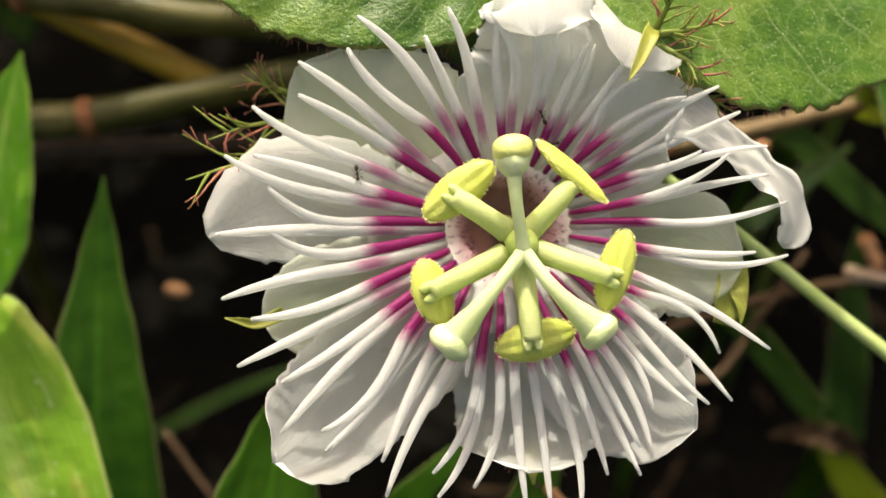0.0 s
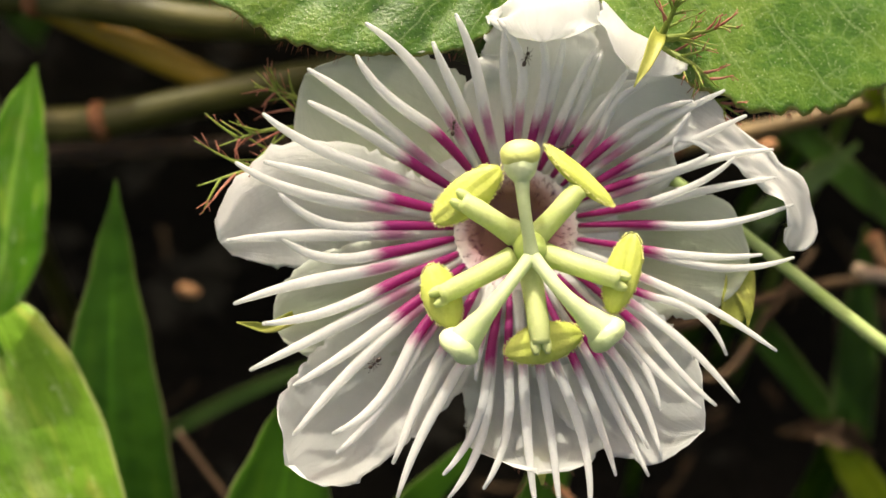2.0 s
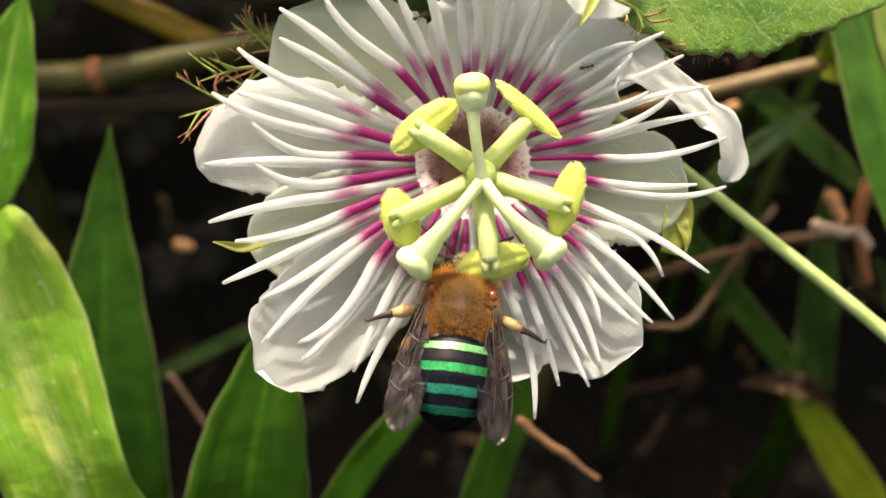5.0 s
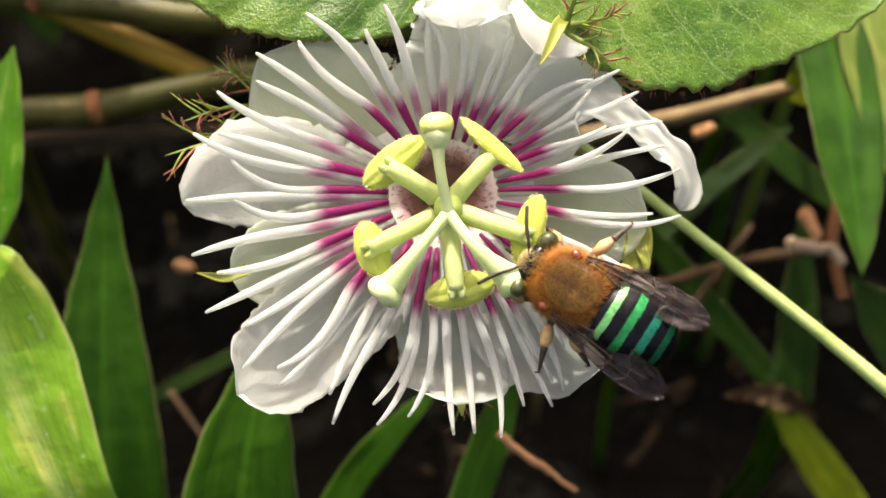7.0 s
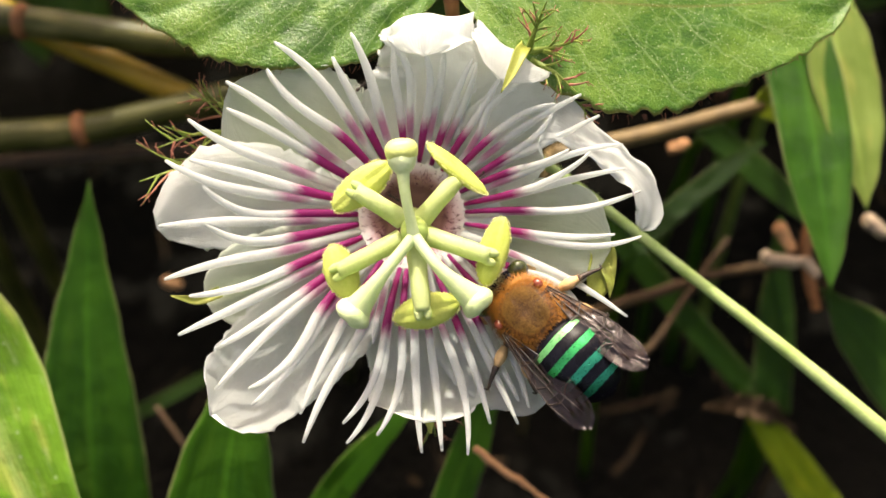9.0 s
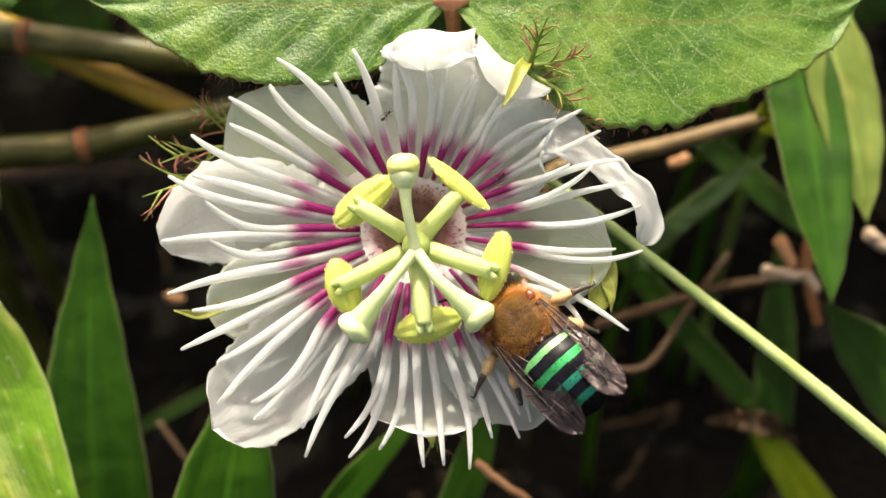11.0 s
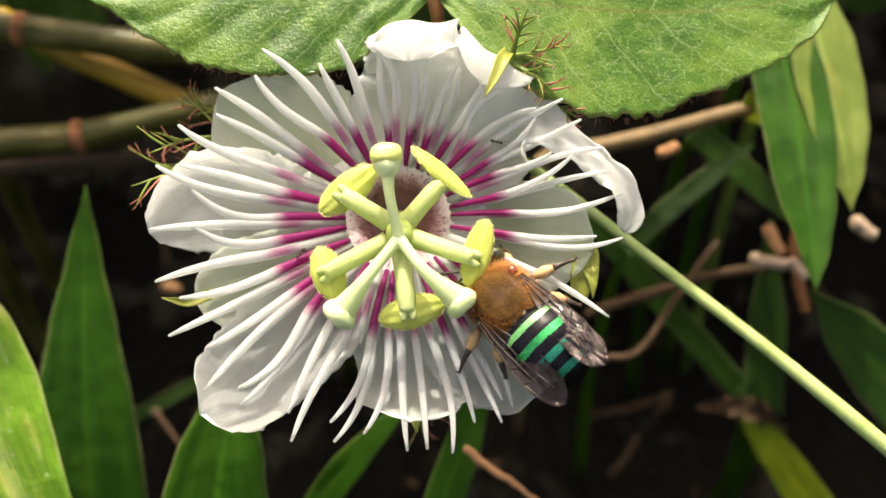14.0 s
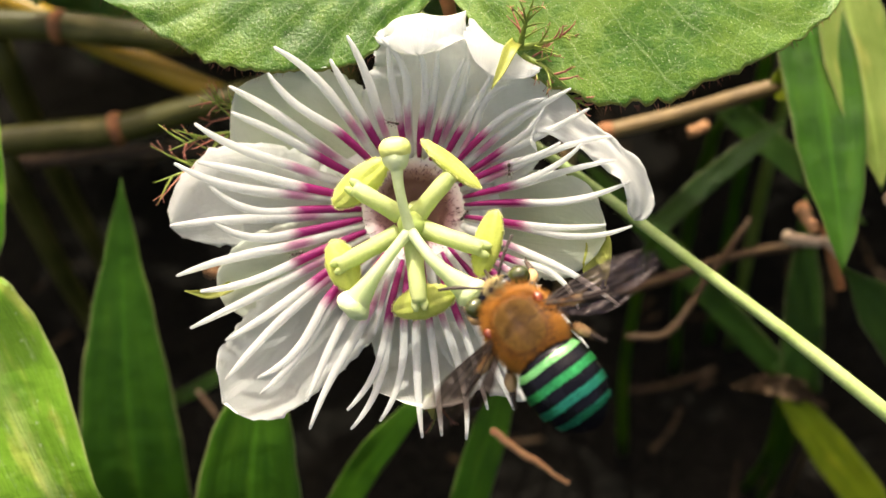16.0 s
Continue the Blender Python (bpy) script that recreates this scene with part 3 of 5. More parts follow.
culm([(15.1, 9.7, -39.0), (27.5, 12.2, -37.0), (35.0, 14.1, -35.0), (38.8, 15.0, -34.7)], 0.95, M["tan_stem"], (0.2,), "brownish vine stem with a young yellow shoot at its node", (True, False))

# ---- leaves and blades ----


def grass_leaf(axis, widths, material, label, cup=0.12, ruffle=0.15, rooted=True, seed=1, face=(0, 0, 1), name="grass_leaf", twist=0.0, thick=0.18):
    """A grass leaf with a raised midrib and, where it is rooted, a stalk down to the soil. The axis runs from the base to the tip."""
    base = earth(axis[0]) if rooted else Vector(axis[0])
    ob = thing(name, base, label, "leaf", "grass leaves" if name == "grass_leaf" else "")
    part("blade", blade(axis, widths, 34, 10, cup, ruffle, face, thick, seed, twist=twist), material, ob)
    path = spline(axis, 20)
    if rooted:
        way = (path[0] - path[1]).normalized()
        mid = path[0].lerp(base, 0.5) + way * 2
        part("stalk", tube(spline([base, mid, path[0], path[1]], 10), [0.8, 0.8, max(0.5, widths[0] * 0.6), widths[0] * 0.4], 10, 0.7), material, ob)
    return ob


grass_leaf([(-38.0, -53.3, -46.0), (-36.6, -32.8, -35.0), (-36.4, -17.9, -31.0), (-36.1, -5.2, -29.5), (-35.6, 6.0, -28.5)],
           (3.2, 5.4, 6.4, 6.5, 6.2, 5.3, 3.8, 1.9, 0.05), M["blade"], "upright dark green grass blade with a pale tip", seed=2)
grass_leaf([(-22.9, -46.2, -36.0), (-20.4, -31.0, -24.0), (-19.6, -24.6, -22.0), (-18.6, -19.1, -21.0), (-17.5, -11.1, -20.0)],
           (3.0, 5.6, 6.6, 6.5, 5.7, 4.6, 2.8, 0.05), M["blade_sunlit"], "broad green grass blade rising under the lower petals", seed=3, cup=0.2)
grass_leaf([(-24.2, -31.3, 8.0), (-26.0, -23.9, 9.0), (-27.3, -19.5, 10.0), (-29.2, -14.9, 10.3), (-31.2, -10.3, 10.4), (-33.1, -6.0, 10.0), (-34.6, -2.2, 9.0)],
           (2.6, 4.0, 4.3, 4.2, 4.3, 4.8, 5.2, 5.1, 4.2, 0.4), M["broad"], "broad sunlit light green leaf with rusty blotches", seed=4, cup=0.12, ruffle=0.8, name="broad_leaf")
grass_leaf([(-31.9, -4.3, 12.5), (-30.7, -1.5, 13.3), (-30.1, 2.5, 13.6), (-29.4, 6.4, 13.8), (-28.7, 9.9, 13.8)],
           (0.35, 1.67, 2.29, 2.2, 1.76, 1.06, 0.04), M["broad_shaded"], "pointed light green leaf, half lit by the sun", seed=5, name="broad_leaf")
grass_leaf([(-15.9, -39.1, -37.0), (-12.4, -32.8, -34.0), (-8.6, -26.8, -32.0), (-4.0, -21.4, -30.0), (0.2, -17.1, -29.0)],
           (1.6, 1.8, 1.9, 1.8, 1.2, 0.1), M["blade_sunlit"], "narrow green blade slanting below the flower", seed=6)
grass_leaf([(0.7, -39.9, -36.0), (3.0, -30.4, -32.5), (5.4, -23.0, -31.0), (7.1, -17.0, -30.0), (8.2, -12.3, -29.0)],
           (2.2, 2.2, 2.2, 2.1, 1.5, 0.1), M["blade_sunlit"], "olive green grass blade below the bee's petal", seed=7)
grass_leaf([(-44.8, -26.3, -52.0), (-35.2, -21.6, -51.5), (-27.6, -17.6, -51.0), (-16.7, -12.9, -50.0)], (0.9, 0.95, 0.9, 0.8, 0.3), M["blade_shaded"],
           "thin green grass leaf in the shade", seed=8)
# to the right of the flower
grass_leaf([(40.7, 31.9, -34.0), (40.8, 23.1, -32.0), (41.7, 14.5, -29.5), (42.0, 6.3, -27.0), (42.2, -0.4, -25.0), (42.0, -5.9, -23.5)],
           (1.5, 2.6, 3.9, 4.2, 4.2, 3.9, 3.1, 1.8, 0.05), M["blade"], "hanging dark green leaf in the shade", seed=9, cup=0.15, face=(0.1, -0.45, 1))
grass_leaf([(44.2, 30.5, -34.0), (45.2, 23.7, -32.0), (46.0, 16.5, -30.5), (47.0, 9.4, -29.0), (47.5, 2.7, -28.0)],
           (1.4, 2.8, 3.8, 4.0, 3.4, 2.0, 0.05), M["blade_lit"], "hanging yellow-green leaf with its sunlight painted into the colour", seed=19, cup=0.15, face=(0.1, 0.5, 1))
grass_leaf([(34.4, 14.1, -46.0), (40.9, 8.2, -45.5), (47.3, 2.5, -45.0), (51.1, -1.0, -45.0)], (1.6, 1.75, 1.7, 1.2, 0.2), M["blade_shaded"], "greyish green strap leaf slanting in the shade", seed=10)
grass_leaf([(24.7, -1.5, -41.0), (31.6, 4.6, -41.5), (40.7, 11.5, -42.0)], (1.2, 1.4, 1.3, 0.3), M["blade_shaded"], "dark green strap leaf in the shade", seed=11)
grass_leaf([(43.2, -20.7, -54.0), (32.0, -8.4, -51.0), (22.9, 1.6, -48.0), (16.4, 8.4, -46.0)], (1.6, 1.7, 1.7, 1.4, 0.2), M["blade_shaded"], "dark green strap leaf rising from a dry node", seed=12)
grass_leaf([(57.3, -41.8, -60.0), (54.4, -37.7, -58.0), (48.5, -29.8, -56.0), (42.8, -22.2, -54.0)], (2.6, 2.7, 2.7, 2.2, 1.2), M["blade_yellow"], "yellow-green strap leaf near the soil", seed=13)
grass_leaf([(45.2, -22.9, -54.0), (45.5, -12.0, -53.0), (45.6, -2.4, -52.0), (45.6, 2.7, -51.0)], (2.5, 2.6, 2.4, 1.4, 0.2), M["blade_shaded"], "dull green strap leaf standing in the shade", seed=14)
grass_leaf([(64.1, -27.0, -42.0), (57.5, -18.0, -41.0), (52.0, -11.8, -40.0), (46.7, -6.0, -39.0)], (3.4, 4.0, 4.2, 3.2, 0.2), M["blade_shaded"], "broad dark green leaf in the shade", seed=15)
for k, ax in enumerate(([(37.8, 14.2, -34.6), (38.6, 15.7, -33.5), (40.1, 17.7, -33.0)], [(37.8, 14.2, -34.6), (39.6, 13.6, -33.0), (41.8, 12.7, -33.0)])):
    grass_leaf(ax, (0.4, 0.9, 1.0, 0.7, 0.05), M["blade_yellow"], "small young yellow-green leaf at a stem node", rooted=False, seed=20 + k, name="young_leaf")

# ---- dry litter ----


def stick(axis, r, material, label, name="twig"):
    ob = thing(name, axis[0], label, "twig", "dry twigs")
    rng = random.Random(len(bpy.data.objects))
    path = spline(axis, 14)
    path = [p + Vector((rng.uniform(-1, 1), rng.uniform(-1, 1), 0)) * r * 0.18 for p in path]
    part("stalk", tube(path, [r, r * 1.05, r * 0.9, r * 0.95, r * 0.8], 10), material, ob)
    for e, w in ((path[0], path[0] - path[1]), (path[-1], path[-1] - path[-2])):
        part("broken_end", ball(frame_of(e, w, (0, 0, 1), (r * 0.95, r * 0.5, r * 0.95)), 10, 6), material, ob)


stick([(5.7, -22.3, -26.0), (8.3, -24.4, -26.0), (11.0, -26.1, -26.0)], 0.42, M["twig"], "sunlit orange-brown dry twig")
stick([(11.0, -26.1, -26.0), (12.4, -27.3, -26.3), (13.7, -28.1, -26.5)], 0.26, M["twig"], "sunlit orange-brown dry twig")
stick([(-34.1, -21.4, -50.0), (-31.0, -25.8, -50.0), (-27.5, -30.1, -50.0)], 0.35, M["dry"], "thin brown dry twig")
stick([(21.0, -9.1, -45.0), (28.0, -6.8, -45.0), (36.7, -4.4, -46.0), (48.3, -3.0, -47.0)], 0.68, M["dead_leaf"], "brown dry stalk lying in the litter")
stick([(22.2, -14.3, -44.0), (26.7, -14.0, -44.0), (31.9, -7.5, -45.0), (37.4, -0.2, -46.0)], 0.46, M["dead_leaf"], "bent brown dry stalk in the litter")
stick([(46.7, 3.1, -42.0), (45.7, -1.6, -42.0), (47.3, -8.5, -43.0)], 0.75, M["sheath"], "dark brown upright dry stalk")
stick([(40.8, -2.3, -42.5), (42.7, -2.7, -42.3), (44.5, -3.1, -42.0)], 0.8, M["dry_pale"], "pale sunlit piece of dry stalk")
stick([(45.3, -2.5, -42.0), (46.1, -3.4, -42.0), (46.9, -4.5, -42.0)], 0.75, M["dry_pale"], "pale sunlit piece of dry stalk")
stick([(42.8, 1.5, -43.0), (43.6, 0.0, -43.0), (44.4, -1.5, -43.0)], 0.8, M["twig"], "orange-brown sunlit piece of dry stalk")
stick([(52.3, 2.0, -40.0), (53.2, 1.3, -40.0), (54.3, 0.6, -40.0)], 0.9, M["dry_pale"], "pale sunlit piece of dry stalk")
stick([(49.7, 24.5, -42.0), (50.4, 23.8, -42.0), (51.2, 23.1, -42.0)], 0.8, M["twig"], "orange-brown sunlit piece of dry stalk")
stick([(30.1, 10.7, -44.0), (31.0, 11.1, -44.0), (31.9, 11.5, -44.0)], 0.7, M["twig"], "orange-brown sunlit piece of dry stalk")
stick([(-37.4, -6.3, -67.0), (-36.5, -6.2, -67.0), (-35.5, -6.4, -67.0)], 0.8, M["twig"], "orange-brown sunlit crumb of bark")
dead = thing("dead_leaf", (46.1, -23.3, -54.0), "crumpled brown dead leaf on the litter", "leaf")
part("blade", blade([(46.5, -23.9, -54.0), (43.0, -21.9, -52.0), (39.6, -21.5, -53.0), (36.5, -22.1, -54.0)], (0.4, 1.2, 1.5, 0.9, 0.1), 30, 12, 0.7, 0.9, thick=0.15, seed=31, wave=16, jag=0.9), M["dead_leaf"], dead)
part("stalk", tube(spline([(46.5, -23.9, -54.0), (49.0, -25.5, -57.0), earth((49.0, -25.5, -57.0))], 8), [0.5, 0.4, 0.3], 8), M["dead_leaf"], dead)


def litter():
    """Crumbs, straws and leaf scraps strewn on the soil."""
    rng = random.Random(12)
    geo = Geo()
    for i in range(260):
        x, y = rng.uniform(-130, 130), rng.uniform(-90, 170)
        p = VIEW.inverted() @ Vector((x * MM, y * MM, rng.uniform(-0.001, 0.004))) / MM
        a = rng.uniform(0, 2 * math.pi)
        way = VIEW.to_3x3().inverted() @ Vector((math.cos(a), math.sin(a), rng.uniform(-0.15, 0.25)))
        L = rng.uniform(2, 16) if i % 3 else rng.uniform(1, 4)
        r = rng.uniform(0.12, 0.5)
        geo.add(*straw(p, way, L, r, rng))
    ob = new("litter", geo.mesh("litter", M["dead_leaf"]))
    ob.matrix_world = VIEW
    tagged(ob, "brown straws, crumbs and leaf scraps strewn over the soil", "litter", kind="stuff")


def straw(p, way, length, r, rng):
    bend = Vector((rng.uniform(-1, 1), rng.uniform(-1, 1), rng.uniform(-1, 1))) * length * 0.12
    g = tube(spline([p, p + way * length * 0.5 + bend, p + way * length], 4), [r, r * 0.9, r * 0.7], 5, rng.choice((1.0, 1.0, 0.4)))
    return g.v, g.f, g.uv


litter()

# ---- the vine: stem, leaf, bracts ----
vine = thing("passion_vine", (33.6, -10.7, -9.7), "pale green vine stem slanting behind the flower, partly sunlit", "vine stem")
stem_axis = [(2.3, 17.0, -15.0), (8.5, 9.4, -14.0), (16.3, 3.1, -12.5), (24.9, -3.9, -11.0), (33.6, -10.9, -9.7), (44.4, -20.1, -8.5), (56.7, -30.4, -10.0)]
stem_path = spline(stem_axis, 40)
part("stem", tube(stem_path + spline([stem_path[-1], stem_path[-1] + Vector((8, -10, -12)), earth(stem_path[-1] + Vector((18, -20, -40)))], 10)[1:], [0.52, 0.48, 0.52, 0.6, 0.74, 0.8, 0.8, 0.8], 14), M["vine_stem"], vine)
upper = spline([stem_path[0], stem_path[0] + Vector((-8, 12, -6)), stem_path[0] + Vector((-14, 40, -14)), stem_path[0] + Vector((-6, 80, -26))], 20)
part("tip_stem", tube(upper, [0.6, 0.6, 0.55, 0.5], 12), M["vine_stem"], vine)
hairs = Geo()
rng = random.Random(3)
for i in range(260):
    j = rng.randrange(1, 39)
    p = stem_path[j].lerp(stem_path[j + 1], rng.random())
    way = Vector((rng.uniform(-1, 1), rng.uniform(-1, 1), rng.uniform(-1, 1)))
    hair(hairs, p + way.normalized() * 0.5, way, rng.uniform(0.4, 0.9), 0.02)
part("hairs", hairs, M["vine_stem"], vine)


def lobed_leaf(node, lobes, label, stalk_to, fringe=True, seed=0, quilts=(0.2, 0.34, 0.4)):
    """A three-lobed vine leaf with quilted blades, fringed with reddish hairs, on a hairy stalk."""
    ob = thing("vine_leaf", node, label, "leaf", "vine leaves")
    rng = random.Random(seed)
    for k, (axis, widths) in enumerate(lobes):
        lobe = part("lobe", blade(axis, widths, 72, 28, 0.03, 0.25, thick=0.2, seed=seed + k, quilt=quilts[k], wave=9, jag=0.10, face=(0.05, 0.12, 1)), M["vine_leaf"], ob)
        rib = spline(axis, 30)
        part("midrib", tube([p - Vector((0, 0, 0.42)) for p in rib], [0.36, 0.28, 0.2, 0.08], 8), M["vine_stem"], lobe)
        if fringe:
            geo = Geo()
            ways = directions(rib)
            for i in range(150):
                s = rng.uniform(0.1, 0.98)
                j = min(int(s * 30), 29)
                side = ways[j].cross(Vector((0, 0, 1))).normalized() * rng.choice((-1, 1))
                p = rib[j].lerp(rib[j + 1], s * 30 - j) + side * level(widths, s) * 0.985
                way = side + ways[j] * rng.uniform(-0.3, 0.9) + Vector((0, 0, rng.uniform(-0.4, 0.4)))
                hair(geo, p, way, rng.uniform(0.35, 0.95), 0.035)
            part("hair_fringe", geo, M["bract_tip"], lobe, "short reddish hairs along the rim")
    part("leaf_stalk", tube(spline([Vector(node), Vector(node).lerp(Vector(stalk_to), 0.5) + Vector((0.5, -0.4, -1)), Vector(stalk_to)], 12), [0.75, 0.6, 0.55], 12), M["node_red"], ob, "reddish brown hairy stalk")
    part("leaf_joint", ball(frame_of(node, (1, 0, 0), (0, 0, 1), (0.9, 1.5, 0.8)), 14, 8, shape=lambda p: p * (1 + 0.15 * noise.noise(p * 3))), M["node_red"], ob, "reddish knobbly joint")
    return ob


LEAF_NODE = Vector((2.9, 20.8, -3.6))
lobed_leaf(LEAF_NODE, [
    ([LEAF_NODE, (10.7, 19.8, -3.5), (20.6, 19.3, -5.0), (30.8, 20.0, -6.6), (39.5, 22.1, -8.0)], (0.6, 4.6, 8.2, 9.6, 9.3, 7.4, 5.8, 3.9, 0.1)),
    ([LEAF_NODE, (-3.9, 20.5, -3.9), (-11.1, 20.4, -3.7), (-20.7, 21.0, -3.4), (-29.1, 21.6, -3.0)], (0.5, 4.0, 6.6, 7.0, 7.0, 6.3, 4.4, 1.9, 0.1)),
    ([LEAF_NODE, (2.8, 30.9, -4.0), (2.5, 43.0, -7.0), (2.0, 60.3, -12.0)], (0.6, 6.5, 9.5, 9.0, 6.5, 3.4, 0.1)),
], "quilted hairy green vine leaf, three-lobed, above the flower", (2.4, 17.0, -14.5), seed=40)

# ---- the flower ----
CORE = Vector((-0.4, 1.5, -6.0))  # the middle of its corona
flower = thing("passion_flower", CORE + Vector((0, 0, 5.6)), "white passion flower with purple-banded filaments and yellow-green stamens", "flower")
cam.data.dof.focus_object = flower


def petal(name, axis, widths, material, cup, ruffle, seed, label="", n=36, m=18, face=(0, 0, 1), wave=7.0, thick=0.14, tip=0.3, across=None, curl=(0, 0, 0)):
    return part(name, blade(axis, widths, n, m, cup, ruffle, face, thick, seed, wave=wave, jag=0.09, tip=tip, across=across, curl=curl), material, flower, label)


def from_root(way, r, w):
    """A point near the flower's root, r from its axis at the angle way."""
    return CORE + Vector((math.cos(radians(way)) * r, math.sin(radians(way)) * r, w))


# sepals first, then the petals that overlap them
petal("sepal", [from_root(145, 4.8, -1.8), from_root(146, 9, -0.6), (-12.0, 9.2, -5.2), (-15.9, 12.5, -5.2)], (2.4, 5.4, 7.2, 6.8, 5.2, 2.6), M["sepal"], 0.08, 0.35, 1, face=(0, -0.31, 1))
petal("sepal", [from_root(212, 4.8, -1.8), from_root(210, 9, -0.8), (-14.1, -4.5, -5.4), (-18.0, -5.6, -5.0)], (2.4, 3.8, 4.4, 4.2, 3.8, 3.2), M["sepal"], 0.1, 0.3, 2, "greenish white sepal with a green rim")
petal("sepal", [from_root(268, 4.8, -1.8), from_root(268, 9, -1.0), (0.4, -10.8, -6.3), (0.8, -12.6, -5.6), (0.8, -14.6, -3.2), (0.7, -15.9, -1.3)], (2.4, 3.6, 4.3, 4.8, 4.9, 4.6), M["petal"], 0.06, 0.5, 3, "white sepal curled at its tip with a green keel", tip=0.22, curl=(0, 0, 0.5))
petal("sepal", [from_root(352, 4.8, -1.8), from_root(352, 9, -0.7), (12.0, -0.3, -4.8), (16.5, -1.5, -4.6)], (2.4, 3.9, 4.6, 4.8, 4.5, 3.2), M["sepal"], 0.08, 0.35, 4, "greenish white sepal")
petal("sepal", [from_root(62, 4.8, -1.8), from_root(62, 9, -0.6), (5.7, 11.4, -5.2), (7.4, 14.0, -4.7), (8.1, 15.1, -3.7), (8.0, 14.8, -2.2), (7.3, 13.6, -1.2), (6.7, 12.5, -0.9)], (2.4, 4.0, 4.8, 4.6, 4.2, 3.9, 3.6, 3.2), M["petal"], -0.12, 0.6, 5, "white sepal folded forward at its sunlit tip", 64, 24, wave=9, tip=0.16, across=(0.82, -0.57, 0))
petal("petal", [from_root(182, 4.8, -1.4), from_root(182, 9, -0.3), (-15.4, 2.9, -5.0), (-18.6, 1.9, -4.4), (-21.7, 0.3, -3.8)], (2.2, 4.4, 5.0, 5.1, 4.6, 3.5, 1.2), M["petal"], 0.06, 0.35, 6, n=48, m=24, face=(0, -0.38, 1), wave=10, tip=0.03, curl=(0.3, -1.1, 0))
petal("petal", [from_root(232, 4.8, -1.4), from_root(232, 9, -0.5), (-10.6, -9.6, -5.2), (-13.8, -12.6, -4.2), (-16.3, -14.6, -2.5), (-17.2, -15.2, -1.8)], (2.2, 3.8, 4.5, 4.8, 4.6, 4.1, 2.9), M["petal"], 0.12, 0.55, 7, n=48, m=24, face=(0, -0.08, 1), wave=10, tip=0.16, curl=(1.0, 0.2, 1.3))
petal("petal", [from_root(304, 4.8, -1.4), from_root(304, 9, -0.5), (7.6, -9.4, -5.2), (10.3, -11.3, -4.3), (13.1, -12.7, -2.7)], (2.2, 3.9, 4.9, 5.2, 4.9, 4.1, 2.0), M["petal"], 0.12, 0.5, 8, n=48, m=24, face=(0, -0.15, 1), wave=10, tip=0.14, curl=(0.2, 0.9, 1.2))
# a petal folded lengthwise, whose hooked tip hangs over
petal("petal", [from_root(38, 4.8, -1.4), from_root(36, 8, -0.3), (10.6, 9.7, -3.6), (14.8, 7.2, -2.5), (17.8, 4.6, -1.6), (19.2, 2.0, -1.6), (18.7, 0.2, -2.6)], (2.2, 3.8, 4.1, 3.3, 1.9, 1.25, 1.2, 1.25, 1.0), M["petal"], 0.3, 0.55, 9, "white petal folded lengthwise with a hooked tip", 56, face=(0.15, 0.2, 1), tip=0.08, wave=14)
# a petal that rises and folds over forwards at its end
petal("petal", [from_root(96, 4.8, -1.4), from_root(92, 8, 0.2), (0.8, 13.2, -5.0), (0.9, 16.0, -4.4), (1.0, 17.5, -3.4), (1.0, 17.8, -2.1), (0.9, 16.8, -1.0), (0.8, 15.4, -0.7), (0.8, 14.3, -0.9)], (2.4, 3.9, 4.3, 4.3, 4.1, 3.9, 3.8, 3.9, 3.6), M["petal"], -0.32, 1.0, 10, "white petal folded forward at its sunlit tip", 72, 28, wave=10, tip=0.12, across=(-1, -0.15, 0))

# green horns at the sepals' ends
for axis, wid in (
    ([(9.1, 15.3, -2.0), (8.6, 14.5, -0.7), (7.9, 12.9, -0.2), (7.0, 11.2, -0.1)], (0.5, 0.58, 0.40, 0.05)),
    ([(-16.4, -5.0, -4.0), (-18.2, -5.7, -3.4), (-19.3, -5.5, -3.0), (-20.3, -5.3, -2.8)], (0.5, 0.45, 0.3, 0.05)),
    ([(15.5, 0.1, -5.2), (15.9, -1.8, -5.0), (15.7, -3.5, -4.8), (15.2, -5.5, -5.0)], (0.6, 1.1, 1.2, 0.7)),
    ([(16.0, -2.8, -4.9), (16.4, -4.0, -4.4), (16.4, -5.5, -4.2)], (0.5, 0.4, 0.05)),
    ([(1.1, -14.4, -3.6), (1.2, -15.6, -2.6), (1.3, -16.7, -2.6)], (0.45, 0.5, 0.1)),
):
    part("horn", blade(axis, wid, 16, 6, 0.4, 0.05, thick=0.25, seed=4), M["horn"], flower, "yellow-green horn of a sepal")


